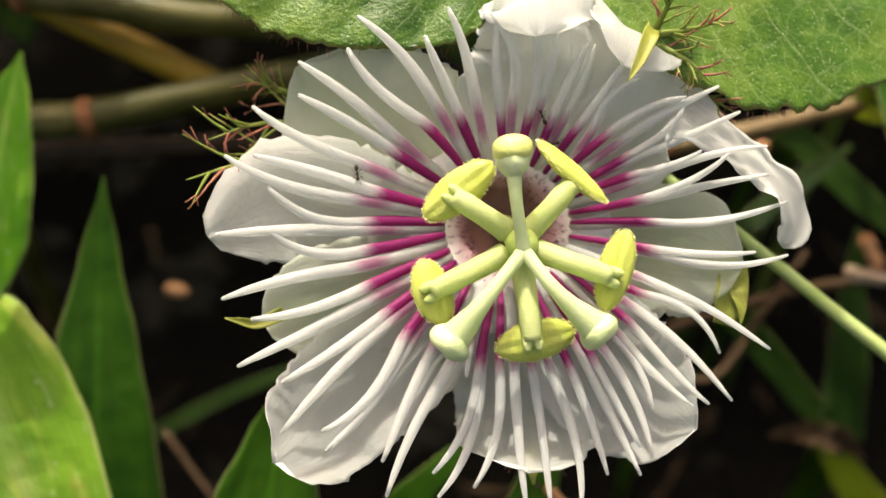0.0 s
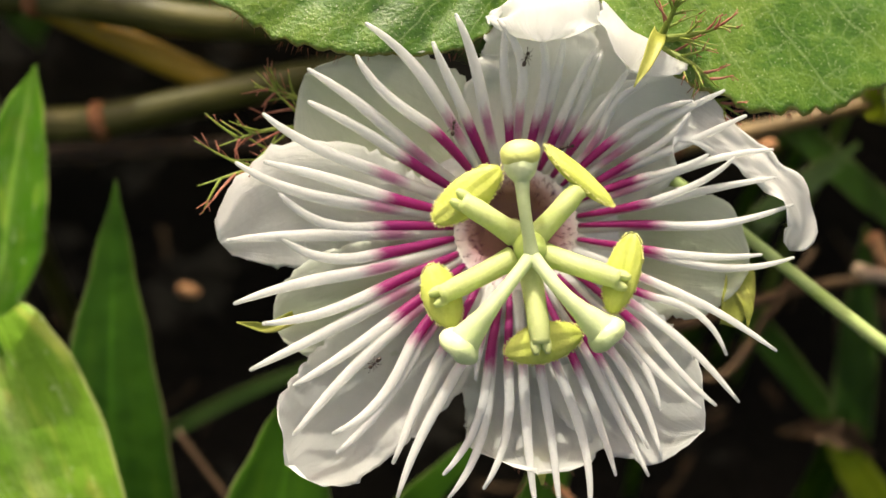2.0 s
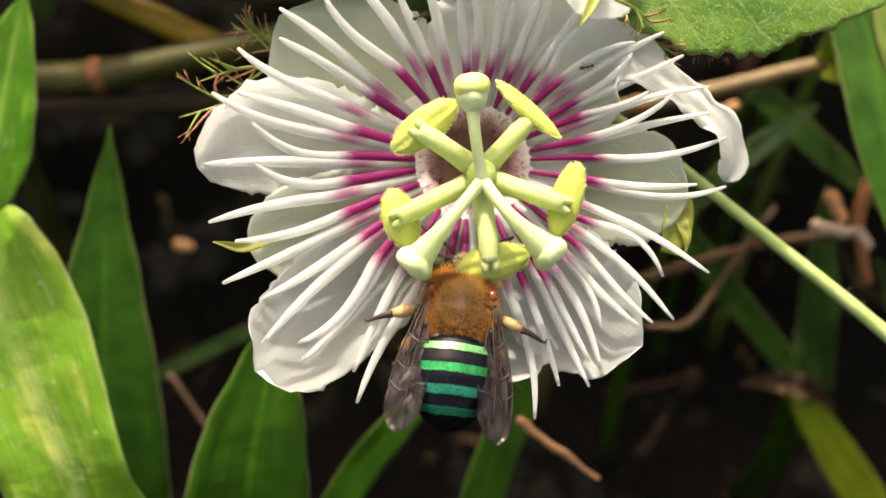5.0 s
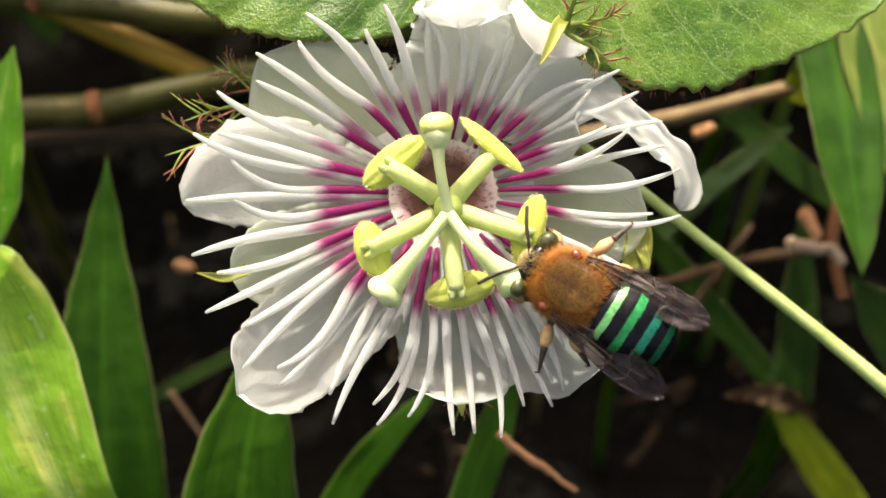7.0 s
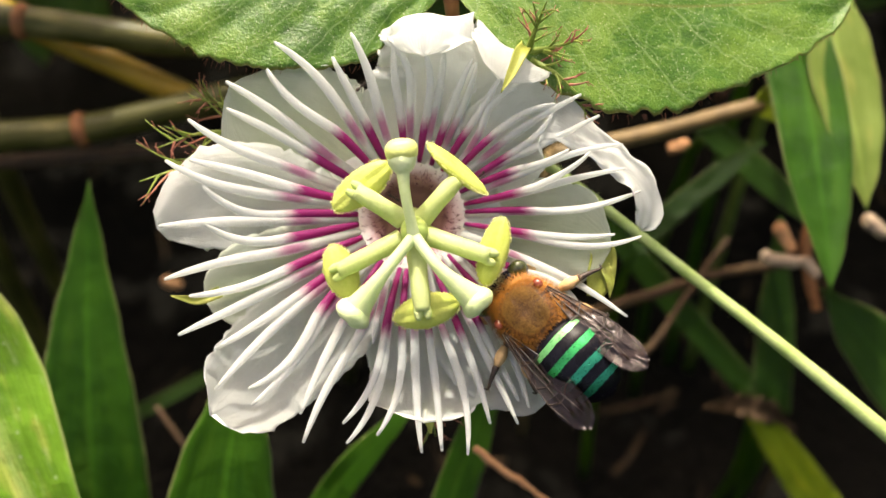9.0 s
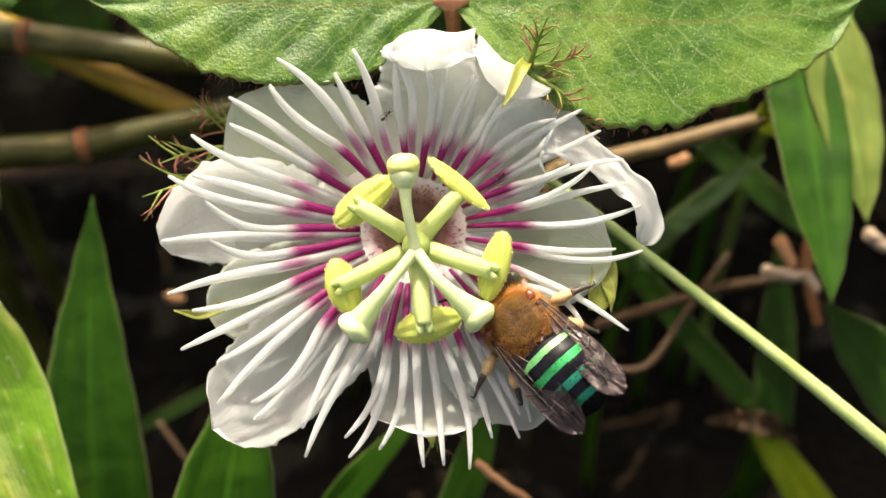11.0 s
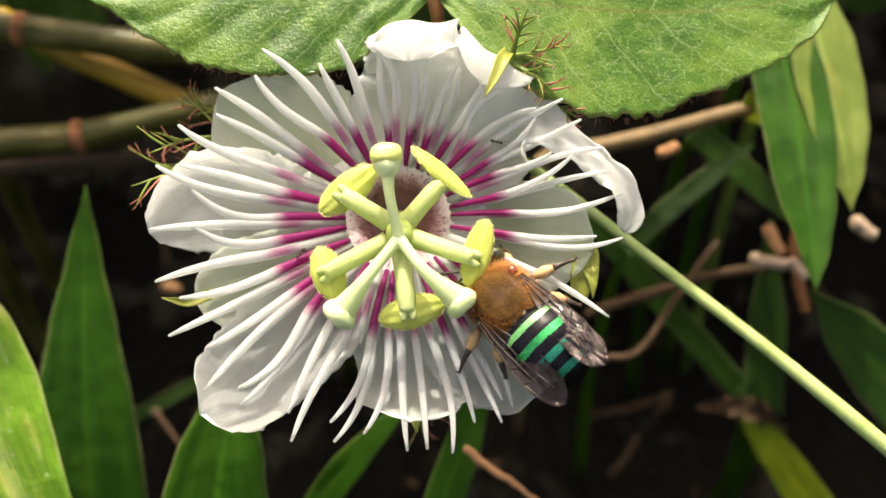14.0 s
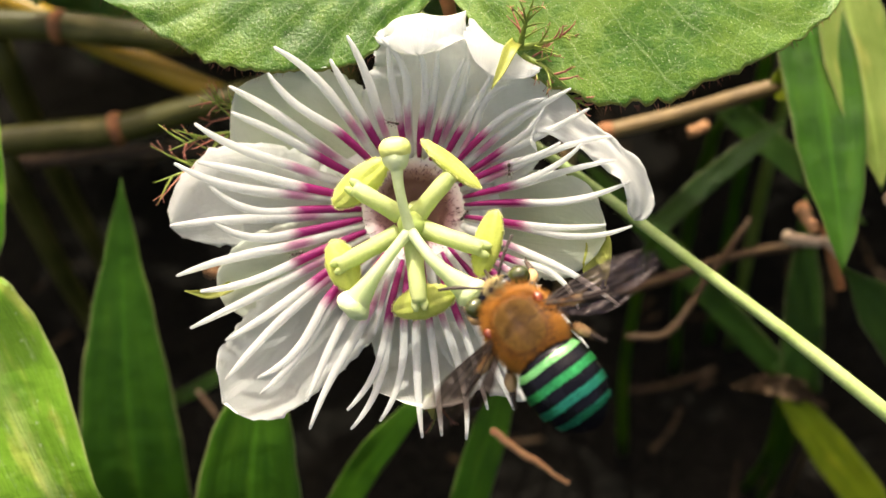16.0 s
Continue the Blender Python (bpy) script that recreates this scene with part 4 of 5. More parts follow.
def throat():
    """The cup from which the filaments rise, with the column's foot in it."""
    prof = [(0.4, -2.5), (2.0, -2.4), (2.6, -2.15), (3.0, -1.6), (3.4, -0.95), (3.9, -0.5), (4.6, -0.3), (5.2, -0.3), (6.6, -0.7), (8.0, -1.1), (8.2, -1.5), (5.0, -2.4), (2.0, -6.0)]
    geo = Geo()
    n = 64
    verts = [CORE + Vector((math.cos(2 * math.pi * k / n) * r, math.sin(2 * math.pi * k / n) * r, w + 0.02 * noise.noise(Vector((k * 0.7, r, 0))))) for r, w in prof for k in range(n)]
    faces = [(i * n + k, i * n + (k + 1) % n, (i + 1) * n + (k + 1) % n, (i + 1) * n + k) for i in range(len(prof) - 1) for k in range(n)]
    geo.add(verts, faces)
    cup = part("throat", geo, M["throat"], flower, "brownish mauve throat with a white speckled rim")
    geo = Geo()
    rng = random.Random(5)
    for i in range(260):
        a = rng.uniform(0, 2 * math.pi)
        r = rng.uniform(2.8, 4.5)
        low = next((p, q) for p, q in zip(prof, prof[1:]) if p[0] <= r <= q[0])
        h = low[0][1] + (low[1][1] - low[0][1]) * (r - low[0][0]) / (low[1][0] - low[0][0])
        p = CORE + Vector((math.cos(a) * r, math.sin(a) * r, h))
        way = Vector((-math.cos(a) * 0.8, -math.sin(a) * 0.8, 0.7)) + Vector((rng.uniform(-0.4, 0.4), rng.uniform(-0.4, 0.4), 0))
        hair(geo, p, way, rng.uniform(0.3, 0.75), 0.045)
    part("short_hairs", geo, M["purple_hair"], cup, "ring of short purple hairs")


throat()

# angle where its band ends, the band's end and the reach from the axis, lean and curl beyond the band (degrees and millimetres), dark or pale
FILAMENTS_EAST = [
    (1, 10.3, 18.7, 2, 2, "P"), (2, 10.3, 16.2, -4, 5, "D"), (11, 9.5, 17.8, 2, -1, "P"), (12, 9.5, 15.6, 1, 6, "D"),
    (20, 9.4, 18.1, 3, -5, "P"), (23, 9.6, 14.0, -6, 5, "D"), (29, 9.2, 17.3, -2, 0, "P"), (31, 9.8, 14.2, -2, 6, "D"),
    (38, 9.9, 16.9, -3, 0, "P"), (44, 9.6, 14.8, 0, -7, "D"), (50, 9.2, 13.4, 11, -11, "P"), (56, 8.7, 13.5, 2, -2, "D"),
]
FILAMENTS_NORTH = [
    (64, 8.9, 13.6, 1, 1, "P"), (69, 8.2, 13.6, 2, -3, "D"), (77, 9.0, 13.8, -0, 1, "P"), (81, 8.1, 13.6, -3, 7, "D"),
    (90, 8.8, 14.5, -5, 12, "P"), (96, 8.0, 13.9, 0, 0, "D"), (107, 8.9, 15.4, -3, 4, "P"), (116, 8.7, 14.2, 3, -3, "D"),
    (123, 9.8, 17.6, 1, 4, "P"), (132, 9.5, 16.4, 12, -9, "D"), (144, 10.1, 18.2, -1, 1, "P"), (149, 10.0, 17.0, 1, -0, "D"),
]
FILAMENTS_WEST = [
    (159, 11.3, 19.3, 4, -6, "P"), (167, 10.0, 18.2, -0, -1, "D"), (172, 11.2, 20.0, 2, -6, "P"), (180, 10.3, 16.9, 3, -10, "D"),
    (183, 10.3, 20.1, -2, 2, "P"), (191, 10.6, 16.9, 4, -13, "D"), (196, 11.5, 20.3, -4, 3, "P"), (204, 11.4, 18.9, 0, -3, "D"),
    (209, 11.2, 20.9, -2, 1, "P"), (216, 11.2, 19.0, -0, -1, "D"), (219, 10.9, 21.0, 4, -1, "P"), (227, 11.2, 19.1, 12, -11, "D"),
]
FILAMENTS_SOUTHWEST = [
    (230, 11.1, 19.9, 6, -5, "P"), (238, 10.5, 18.4, 6, -3, "D"), (247, 10.6, 20.3, -6, 4, "P"), (258, 10.4, 17.8, 1, -6, "D"),
    (252, 9.2, 11.1, 2, 0, "P"), (259, 10.6, 19.2, 6, -10, "P"), (266, 10.2, 18.1, 5, -9, "D"), (272, 10.2, 19.3, -1, 2, "P"),
    (279, 10.3, 19.3, -2, 1, "D"), (286, 10.6, 20.0, 3, -5, "P"), (293, 11.2, 18.2, -1, -1, "D"), (299, 10.2, 19.1, -1, -1, "P"),
]
FILAMENTS_SOUTH = [
    (302, 11.4, 17.5, -2, 0, "D"), (307, 11.2, 18.4, -4, -1, "P"), (313, 10.7, 15.9, 0, -5, "D"), (315, 11.2, 17.5, -3, 3, "P"),
    (321, 11.1, 18.1, -8, 5, "D"), (327, 10.5, 19.1, -6, 1, "P"), (333, 10.7, 16.7, 9, -13, "D"), (339, 10.2, 19.4, -5, 1, "P"),
    (349, 10.5, 18.8, -2, 7, "P"), (351, 10.3, 16.7, 1, 2, "D"),
]


def corona():
    """The long filaments, dark and pale by turns, each a tapering thread that leans and curls its own way."""
    rng = random.Random(8)
    for way, band, reach, lean, bow, tone in FILAMENTS_EAST + FILAMENTS_NORTH + FILAMENTS_WEST + FILAMENTS_SOUTHWEST + FILAMENTS_SOUTH:
        path, mark = [], []
        lift, wob = rng.uniform(-0.25, 0.25), rng.uniform(-0.6, 0.6)
        low = 0.0 if tone == "D" else -0.30
        for k in range(25):
            s = k / 24
            r = 4.7 + (reach - 4.7) * s
            u = (r - band) / (reach - band)
            a = radians(way + (lean * u + bow * u * u if u > 0 else 0.35 * lean * u) + wob * math.sin(s * 7))
            h = -0.2 + 5.6 * (max(r - 4.7, 0) / 15.0) ** 0.66 + lift * math.sin(s * 3) + 0.2 * s**3 + low * (1 - s)
            path.append(CORE + Vector((math.cos(a) * r, math.sin(a) * r, h)))
            mark.append((r - band) * 0.05 + 0.5)
        f = (0.84 + 0.15 * math.cos(radians(way - 170))) * (1.0 if reach > 12 else 0.8)
        rad = (0.24, 0.33, 0.38, 0.41, 0.43, 0.42, 0.39, 0.35, 0.29, 0.16) if tone == "D" else (0.33 / f, 0.40 / f, 0.43, 0.46, 0.47, 0.46, 0.42, 0.36, 0.29, 0.15)
        n = 12
        g = tube(path, [r * f for r in rad], n, 0.78)
        g.uv = [(u, mark[i // n]) for i, (u, _) in enumerate(g.uv)]
        ball(frame_of(path[-1], path[-1] - path[-2], (0, 0, 1), (rad[-1] * f, rad[-1] * f * 1.3, rad[-1] * f * 0.78)), n, 6, g)
        g.uv[-7 * n:] = [(0.5, mark[-1])] * (7 * n)
        part("filament", g, M["dark_band"] if tone == "D" else M["pale_band"], flower)


corona()


def stamens():
    """Column, ovary, five stamens with hinged anthers, three styles with knobbed stigmas."""
    top = Vector((0.0, 0.0, -0.6))
    part("column", tube(spline([CORE + Vector((0, 0, -4)), CORE.lerp(top, 0.6), top], 10), [1.0, 0.85, 0.95], 16), M["stamen"], flower)
    part("ovary", ball(frame_of(top + Vector((0, 0.1, 0.1)), (0, 0.15, 1), (0, 1, 0), (1.15, 1.35, 1.15)), 20, 14), M["ovary"], flower, "smooth round green ovary")
    arms = (
        ((-1.0, 1.0, -1.2), (-4.7, 3.3, -0.4), (-4.3, 3.7, -1.3), (-6.6, 1.8, -1.3), (-2.0, 5.6, -1.3), 1.35, (0.1, 0, 1)),
        ((0.5, 0.9, -1.2), (3.4, 4.2, -0.9), (3.4, 5.1, -1.2), (1.0, 7.2, -1.2), (5.8, 3.1, -1.2), 1.05, (0.75, 0.85, 0.75)),
        ((-1.1, -0.6, -1.2), (-6.1, -3.2, -0.5), (-6.0, -3.3, -1.4), (-6.7, -1.1, -1.4), (-5.1, -5.5, -1.4), 1.4, (0.25, 0.05, 1)),
        ((1.0, -0.3, -1.2), (6.0, -2.0, 0.3), (6.4, -1.6, -0.5), (7.1, 1.1, -0.5), (5.6, -4.4, -0.5), 1.2, (-0.2, -0.1, 1)),
        ((0.1, -1.4, -1.2), (0.7, -6.4, 0.4), (1.0, -6.4, -0.5), (-1.5, -7.2, -0.5), (3.8, -5.8, -0.5), 1.4, (0, -0.05, 1)),
    )
    rng = random.Random(21)
    for foot, end, mid, a, b, wide, face in arms:
        foot, end, mid, a, b = map(Vector, (foot, end, mid, a, b))
        rise = foot.lerp(end, 0.5) + Vector((0, 0, 0.35))
        arm = part("stamen", tube(spline([foot, rise, end], 14), [0.86, 0.78, 0.74, 0.76, 0.64], 14), M["stamen"], flower, "thick yellow-green stamen stalk")
        for k in (-1, 1):
            side = (end - foot).normalized().cross(Vector((0, 0, 1))) * 0.36 * k
            part("stalk_tip", tube(spline([end - (end - foot).normalized() * 0.5 + side * 0.6, end + side, end + (end - foot).normalized() * 0.7 + side * 1.15], 8), [0.38, 0.40, 0.36, 0.18], 10), M["stamen"], arm)
        size = (wide, (b - a).length / 2, 0.62)

        def furrowed(p):
            # two swollen halves with a furrow between, flat underneath
            dent = 0.30 * math.exp(-((p.x / 0.16) ** 2)) + 0.18 * math.exp(-(((abs(p.x) - 0.55) / 0.10) ** 2))
            return Vector((p.x * (1 - 0.12 * p.y * p.y), p.y, p.z - dent * max(p.z, 0) + 0.10 * p.y * p.y))

        m4 = frame_of(mid, b - a, face, size)
        anther = part("anther", ball(m4, 30, 24, shape=furrowed), M["anther"], flower, "boat-shaped yellow-green anther")
        geo = Geo()
        for i in range(420):
            t = rng.uniform(0, 2 * math.pi)
            p = m4 @ (Vector((math.cos(t), math.sin(t), rng.uniform(-0.2, 0.15) + 0.18 * math.sin(t) ** 2)) * rng.uniform(0.93, 1.05))
            d = rng.uniform(0.02, 0.07)
            ball(Matrix.Translation(p) @ Matrix.Diagonal((d, d, d, 1)), 5, 4, geo)
        for i in range(44):
            p = foot.lerp(end, rng.random()) + Vector((rng.uniform(-0.5, 0.5), rng.uniform(-0.5, 0.5), 0.62))
            ball(Matrix.Translation(p) @ Matrix.Diagonal((0.045, 0.045, 0.045, 1)), 5, 4, geo)
        tagged(part("pollen", geo, M["pollen"], anther, "grains of pale yellow pollen"), kind="stuff")
    for via, end, r in (((-0.7, 3.2, 1.6), (-0.9, 5.6, 1.6), 1.28), ((-2.5, -3.5, 1.4), (-4.7, -6.4, 0.6), 1.42), ((2.1, -3.0, 1.6), (4.9, -5.5, 1.0), 1.36)):
        end, via = Vector(end), Vector(via)
        start = top + Vector((0, -0.35, 1.1))
        style = part("style", tube(spline([start, via, end], 24), [0.54, 0.46, 0.42, 0.42, 0.44, 0.52, 0.95] if r < 1.3 else [0.52, 0.46, 0.46, 0.52, 0.66, 0.92, 1.22], 16), M["style"], flower, "pale green style")
        way = (end - via).normalized()

        def knob(p):
            # kidney-shaped, with a shallow cleft
            lump = 1 + 0.10 * noise.noise(p * 1.7 + Vector((r * 9, 0, 0)))
            return Vector((p.x * (1 + 0.12 * p.y), p.y * 0.92 - 0.22 * math.exp(-(((p.x - 0.15) / 0.35) ** 2)) * max(p.y, 0), p.z)) * lump

        st = part("stigma", ball(frame_of(end + way * 0.15, way, (0, 0, 1), (r * (1.05 if r > 1.3 else 0.90), r * (0.85 if r > 1.3 else 1.15), r * (1.02 if r > 1.3 else 0.90))), 24, 16, shape=knob), M["stigma"], style, "knobbed green stigma")
        if r < 1.3:
            part("stigma_cap", ball(frame_of(end + way * r * 0.58, way, (0, 0, 1), (r * 1.04, r * 0.78, r * 1.02)), 24, 14, shape=lambda p: Vector([math.copysign(abs(c) ** 0.85, c) for c in p]) * (1 + 0.05 * noise.noise(p * 2))), M["stigma_top"], st, "yellow-green receptive cap")


stamens()
part("flower_stalk", tube(spline([CORE + Vector((0, 0, -5.6)), CORE + Vector((0.6, 1.2, -7.4)), Vector(stem_axis[0]) + Vector((2.4, -3, 0)), Vector(stem_axis[0])], 14), [1.6, 0.9, 0.7, 0.6], 12), M["vine_stem"], flower)


def bract(base, tip, spread, seed, forks=6):
    """A feathery bract: a rib with forked side threads, each ending in a reddish gland."""
    rng = random.Random(seed)
    base, tip = Vector(base), Vector(tip)
    L = (tip - base).length
    rib = spline([base, base.lerp(tip, 0.5) + Vector((rng.uniform(-1, 1), rng.uniform(-1, 1), rng.uniform(-0.5, 1))) * 0.08 * L, tip], 16)
    ob = part("bract", tube(rib, [0.34, 0.22, 0.12, 0.04], 8), M["bract"], flower, "feathery green bract with reddish gland hairs")
    green, red = Geo(), Geo()
    ways = directions(rib)
    for i in range(forks + 4):
        j = 2 + rng.randrange(13)
        p, t = rib[j], ways[j]
        side = t.cross(Vector((0, 0, 1))).normalized() * (1 if i % 2 else -1)
        way = (t * 0.7 + side * spread * rng.uniform(0.3, 1.5) + Vector((0, 0, rng.uniform(-0.5, 0.6)))).normalized()
        ln = L * rng.uniform(0.3, 0.75) * (1.15 - j / 20)
        q = p + way * ln
        tube(spline([p, p + way * ln * 0.5 + t * 0.1, q], 5), [0.13, 0.08, 0.03], 6, geo=green if i % 4 else red)
        for k in range(2):
            f = rng.uniform(0.25, 1.0)
            w2 = (way + Vector((rng.uniform(-1, 1), rng.uniform(-1, 1), rng.uniform(-1, 1))) * 0.75).normalized()
            a = p + way * ln * f
            b = a + w2 * ln * rng.uniform(0.2, 0.42)
            tube([a, a.lerp(b, 0.5), b], [0.05, 0.035, 0.025], 5, geo=red)
            ball(Matrix.Translation(b) @ Matrix.Diagonal((0.055, 0.055, 0.055, 1)), 6, 4, red)
    part("threads", green, M["bract"], ob)
    part("gland_hairs", red, M["bract_tip"], ob, "reddish gland-tipped hairs")


bract((-14.5, 8.9, -8.0), (-22.0, 7.2, -5.0), 0.8, 1)
bract((-15.0, 9.9, -9.0), (-19.8, 11.8, -7.0), 0.9, 2)
bract((-15.3, 7.0, -8.0), (-23.4, 4.3, -4.5), 0.5, 3, 5)
bract((9.4, 15.0, -3.0), (10.7, 18.6, 0.5), 0.8, 4)
bract((9.7, 14.3, -3.0), (13.3, 11.4, -1.5), 0.9, 5)
bract((10.5, 11.9, -5.0), (15.4, 9.6, -3.0), 0.8, 6)
bract((9.7, 15.0, -3.0), (13.7, 15.6, 0.0), 0.8, 9, 6)
bract((0.5, -9.9, -9.0), (-2.5, -13.3, -8.0), 0.9, 7)
bract((0.5, -10.4, -9.0), (1.7, -18.1, -9.0), 0.8, 8)

# ---- the bee; built with its head along y, its back along z, in its own millimetres ----
bee = new("bee")
bee.empty_display_size = 0.002
BASE[bee] = Vector((0, 0, 0))
tagged(bee, "banded bee with an orange furry thorax and shining green-banded black abdomen", "bee")


def fur(geo, centre, size, count, lo, hi, rng, keep, lean=(0, -0.5, 0.2), r=0.03, square=1.0):
    """Hairs standing on an ellipsoid where keep(p) holds for the unit point p."""
    made = 0
    while made < count:
        p = Vector((rng.gauss(0, 1), rng.gauss(0, 1), rng.gauss(0, 1))).normalized()
        if not keep(p):
            continue
        e = Vector([math.copysign(abs(c) ** square, c) for c in p])
        q = Vector((e.x * size[0], e.y * size[1], e.z * size[2])) + Vector(centre)
        way = Vector((p.x / size[0], p.y / size[1], p.z / size[2])).normalized() + Vector(lean) * 0.6
        way += Vector((rng.uniform(-1, 1), rng.uniform(-1, 1), rng.uniform(-1, 1))) * 0.35
        hair(geo, q, way, rng.uniform(lo, hi), r)
        made += 1


def bee_body():
    rng = random.Random(17)
    T = (2.55, 2.95, 2.1)

    def boxy(p):
        return Vector([math.copysign(abs(c) ** 0.76, c) for c in p])

    thorax = part("thorax", ball(Matrix.Diagonal((T[0] * 0.95, T[1] * 0.95, T[2] * 0.95, 1)), 28, 20, shape=boxy), M["bee_skin"], bee, "thorax densely covered in orange fur")
    g = Geo()
    fur(g, (0, 0, 0), T, 11000, 0.30, 0.65, rng, lambda p: (p.x / 0.52) ** 2 + ((p.y - 0.05) / 0.55) ** 2 > rng.uniform(0.75, 1.2) or p.z < 0, r=0.017, square=0.78)
    # a longer shaggy fringe at the sides, the neck and the waist
    fur(g, (0, 0, -0.1), T, 3600, 0.55, 1.05, rng, lambda p: abs(p.x) + 0.9 * abs(p.y) > 0.92 and -0.6 < p.z < 0.55, lean=(0, -0.3, 0.35), r=0.016, square=0.80)
    tagged(part("fur", g, M["bee_fur"], thorax, "orange fur"), kind="stuff")
    g = Geo()
    fur(g, (0, 0, 0), (T[0], T[1], T[2] * 1.0), 6000, 0.14, 0.36, rng, lambda p: (p.x / 0.56) ** 2 + ((p.y - 0.05) / 0.60) ** 2 < 1 and p.z > 0, r=0.016, square=0.78)
    tagged(part("short_fur", g, M["bee_crown"], thorax, "shorter brown fur on the back"), kind="stuff")
    for k in (-1, 1):
        part("wing_cap", ball(frame_of((2.30 * k, 1.1, 1.35), (0, 1, 0), (0.4 * k, 0, 1), (0.40, 0.48, 0.36)), 14, 10), M["tegula"], thorax, "glossy reddish wing cap")
    head = part("head", ball(frame_of((0, 3.45, -0.55), (0, 1, -0.25), (0, 0, 1), (2.35, 1.1, 1.6)), 24, 16), M["bee_black"], bee, "black head with a cream furry face")
    for k in (-1, 1):
        part("eye", ball(frame_of((1.95 * k, 3.65, -0.2), (0.25 * k, 0.9, -0.1), (0.35 * k, 0, 0.9), (0.95, 0.80, 1.3)), 26, 18), M["bee_eye"], head, "large glossy olive compound eye")
        a0 = Vector((0.5 * k, 4.3, 0.2))
        a1 = a0 + Vector((0.55 * k, 0.35, 0.5))
        a2 = a1 + Vector((2.5 * k, 1.75, 0.0))
        part("antenna", tube(spline([a0, a1, a1.lerp(a2, 0.5) + Vector((0, 0.12, 0.08)), a2], 14), [0.13, 0.11, 0.15, 0.15, 0.13], 8), M["bee_leg"], head, "black elbowed feeler")
    g = Geo()
    fur(g, (0, 3.65, -0.45), (1.25, 1.10, 1.62), 2000, 0.15, 0.38, rng, lambda p: p.y > -0.75 and abs(p.x) < 0.9, lean=(0, 0.3, 0.3), r=0.024)
    tagged(part("face_fur", g, M["bee_face"], head, "cream fur dusted with pollen"), kind="stuff")
    g = Geo()
    fur(g, (0, 2.9, -0.2), (2.1, 0.7, 1.5), 1200, 0.3, 0.6, rng, lambda p: p.z > -0.2, lean=(0, 0.1, 0.3), r=0.016)
    tagged(part("nape_fur", g, M["bee_fur"], head, "orange fur on the nape"), kind="stuff")
    for p in ((0.2, 3.7, 1.05), (-0.5, 3.5, 1.0), (0.5, 3.5, 1.0)):
        part("ocellus", ball(Matrix.Translation(p) @ Matrix.Diagonal((0.16, 0.16, 0.12, 1)), 8, 6), M["bee_eye"], head)
    part("tongue", tube(spline([(0, 4.3, -1.3), (0, 5.4, -2.2), (0, 6.6, -3.4)], 8), [0.35, 0.22, 0.12], 8), M["bee_leg"], head, "long dark tongue")


def bee_abdomen():
    """Tergites as overlapping rings, black in front and banded in shining green behind."""
    # distance behind the thorax, half width, half height, drop
    prof = [(0.0, 1.6, 1.3, 0.0), (0.5, 2.4, 1.8, 0.0), (1.1, 2.8, 2.05, -0.05), (2.3, 3.0, 2.15, -0.1), (3.5, 2.98, 2.1, -0.2), (4.6, 2.72, 1.9, -0.38), (5.5, 2.25, 1.55, -0.6), (6.1, 1.7, 1.15, -0.8), (6.5, 1.15, 0.75, -0.92), (6.75, 0.5, 0.3, -0.98), (6.8, 0.05, 0.04, -1.0)]

    def ring(d):
        for a, b in zip(prof, prof[1:]):
            if a[0] <= d <= b[0]:
                t = (d - a[0]) / (b[0] - a[0])
                return [x + (y - x) * t for x, y in zip(a, b)]
        return list(prof[-1])

    def shell(d0, d1, grow, name, material, label, seed, parent):
        geo = Geo()
        n, m = 56, 40 if d1 > 6 else 8
        verts, uvs = [], []
        for i in range(m + 1):
            for k in range(n):
                a = 2 * math.pi * k / n
                d = d0 + (d1 - d0) * i / m
                if m == 8:  # the bands arch backwards over the middle
                    d += 0.12 - 0.4 * math.cos(a) ** 4
                if i == m:
                    d += 0.07 * noise.noise(Vector((math.cos(a) * 6, math.sin(a) * 6, seed)))
                _, rx, rz, drop = ring(min(max(d, 0), 6.8))
                g = 1 + (grow + 0.02 * i / m) / max(rx, 0.4)
                verts.append(Vector((math.cos(a) * rx * g, -2.15 - d, math.sin(a) * rz * g + drop + 0.1)))
                uvs.append((k / n, i / m))
        faces = [(i * n + k, i * n + (k + 1) % n, (i + 1) * n + (k + 1) % n, (i + 1) * n + k) for i in range(m) for k in range(n)]
        geo.add(verts, faces, uvs)
        return part(name, geo, material, parent, label)

    # the black core reaches from waist to tip; the bands sit proud on it
    core = shell(0.0, 6.8, 0.0, "abdomen", M["bee_black"], "glossy black abdomen", 1, bee)
    for j, (d0, d1, mat) in enumerate(((0.85, 1.42, "bee_lime"), (2.4, 3.05, "bee_green"), (3.95, 4.6, "bee_teal"), (5.35, 5.85, "bee_teal"))):
        shell(d0, d1, 0.035, "band", M[mat], "shining green band", 3 + j, core)
        geo = Geo()
        rng = random.Random(60 + j)
        for i in range(110):
            d = d0 + (d1 - d0) * rng.random() ** 0.6
            a = rng.uniform(0, 2 * math.pi)
            d += 0.12 - 0.4 * math.cos(a) ** 4
            _, rx, rz, drop = ring(d)
            p = Vector((math.cos(a) * (rx + 0.04), -2.15 - d, math.sin(a) * (rz + 0.04) + drop + 0.1))
            hair(geo, p, Vector((math.cos(a) * 0.35, -1, math.sin(a) * 0.35)), rng.uniform(0.1, 0.2), 0.025)
        tagged(part("band_hairs", geo, M[mat], core, "flat green hairs"), kind="stuff")


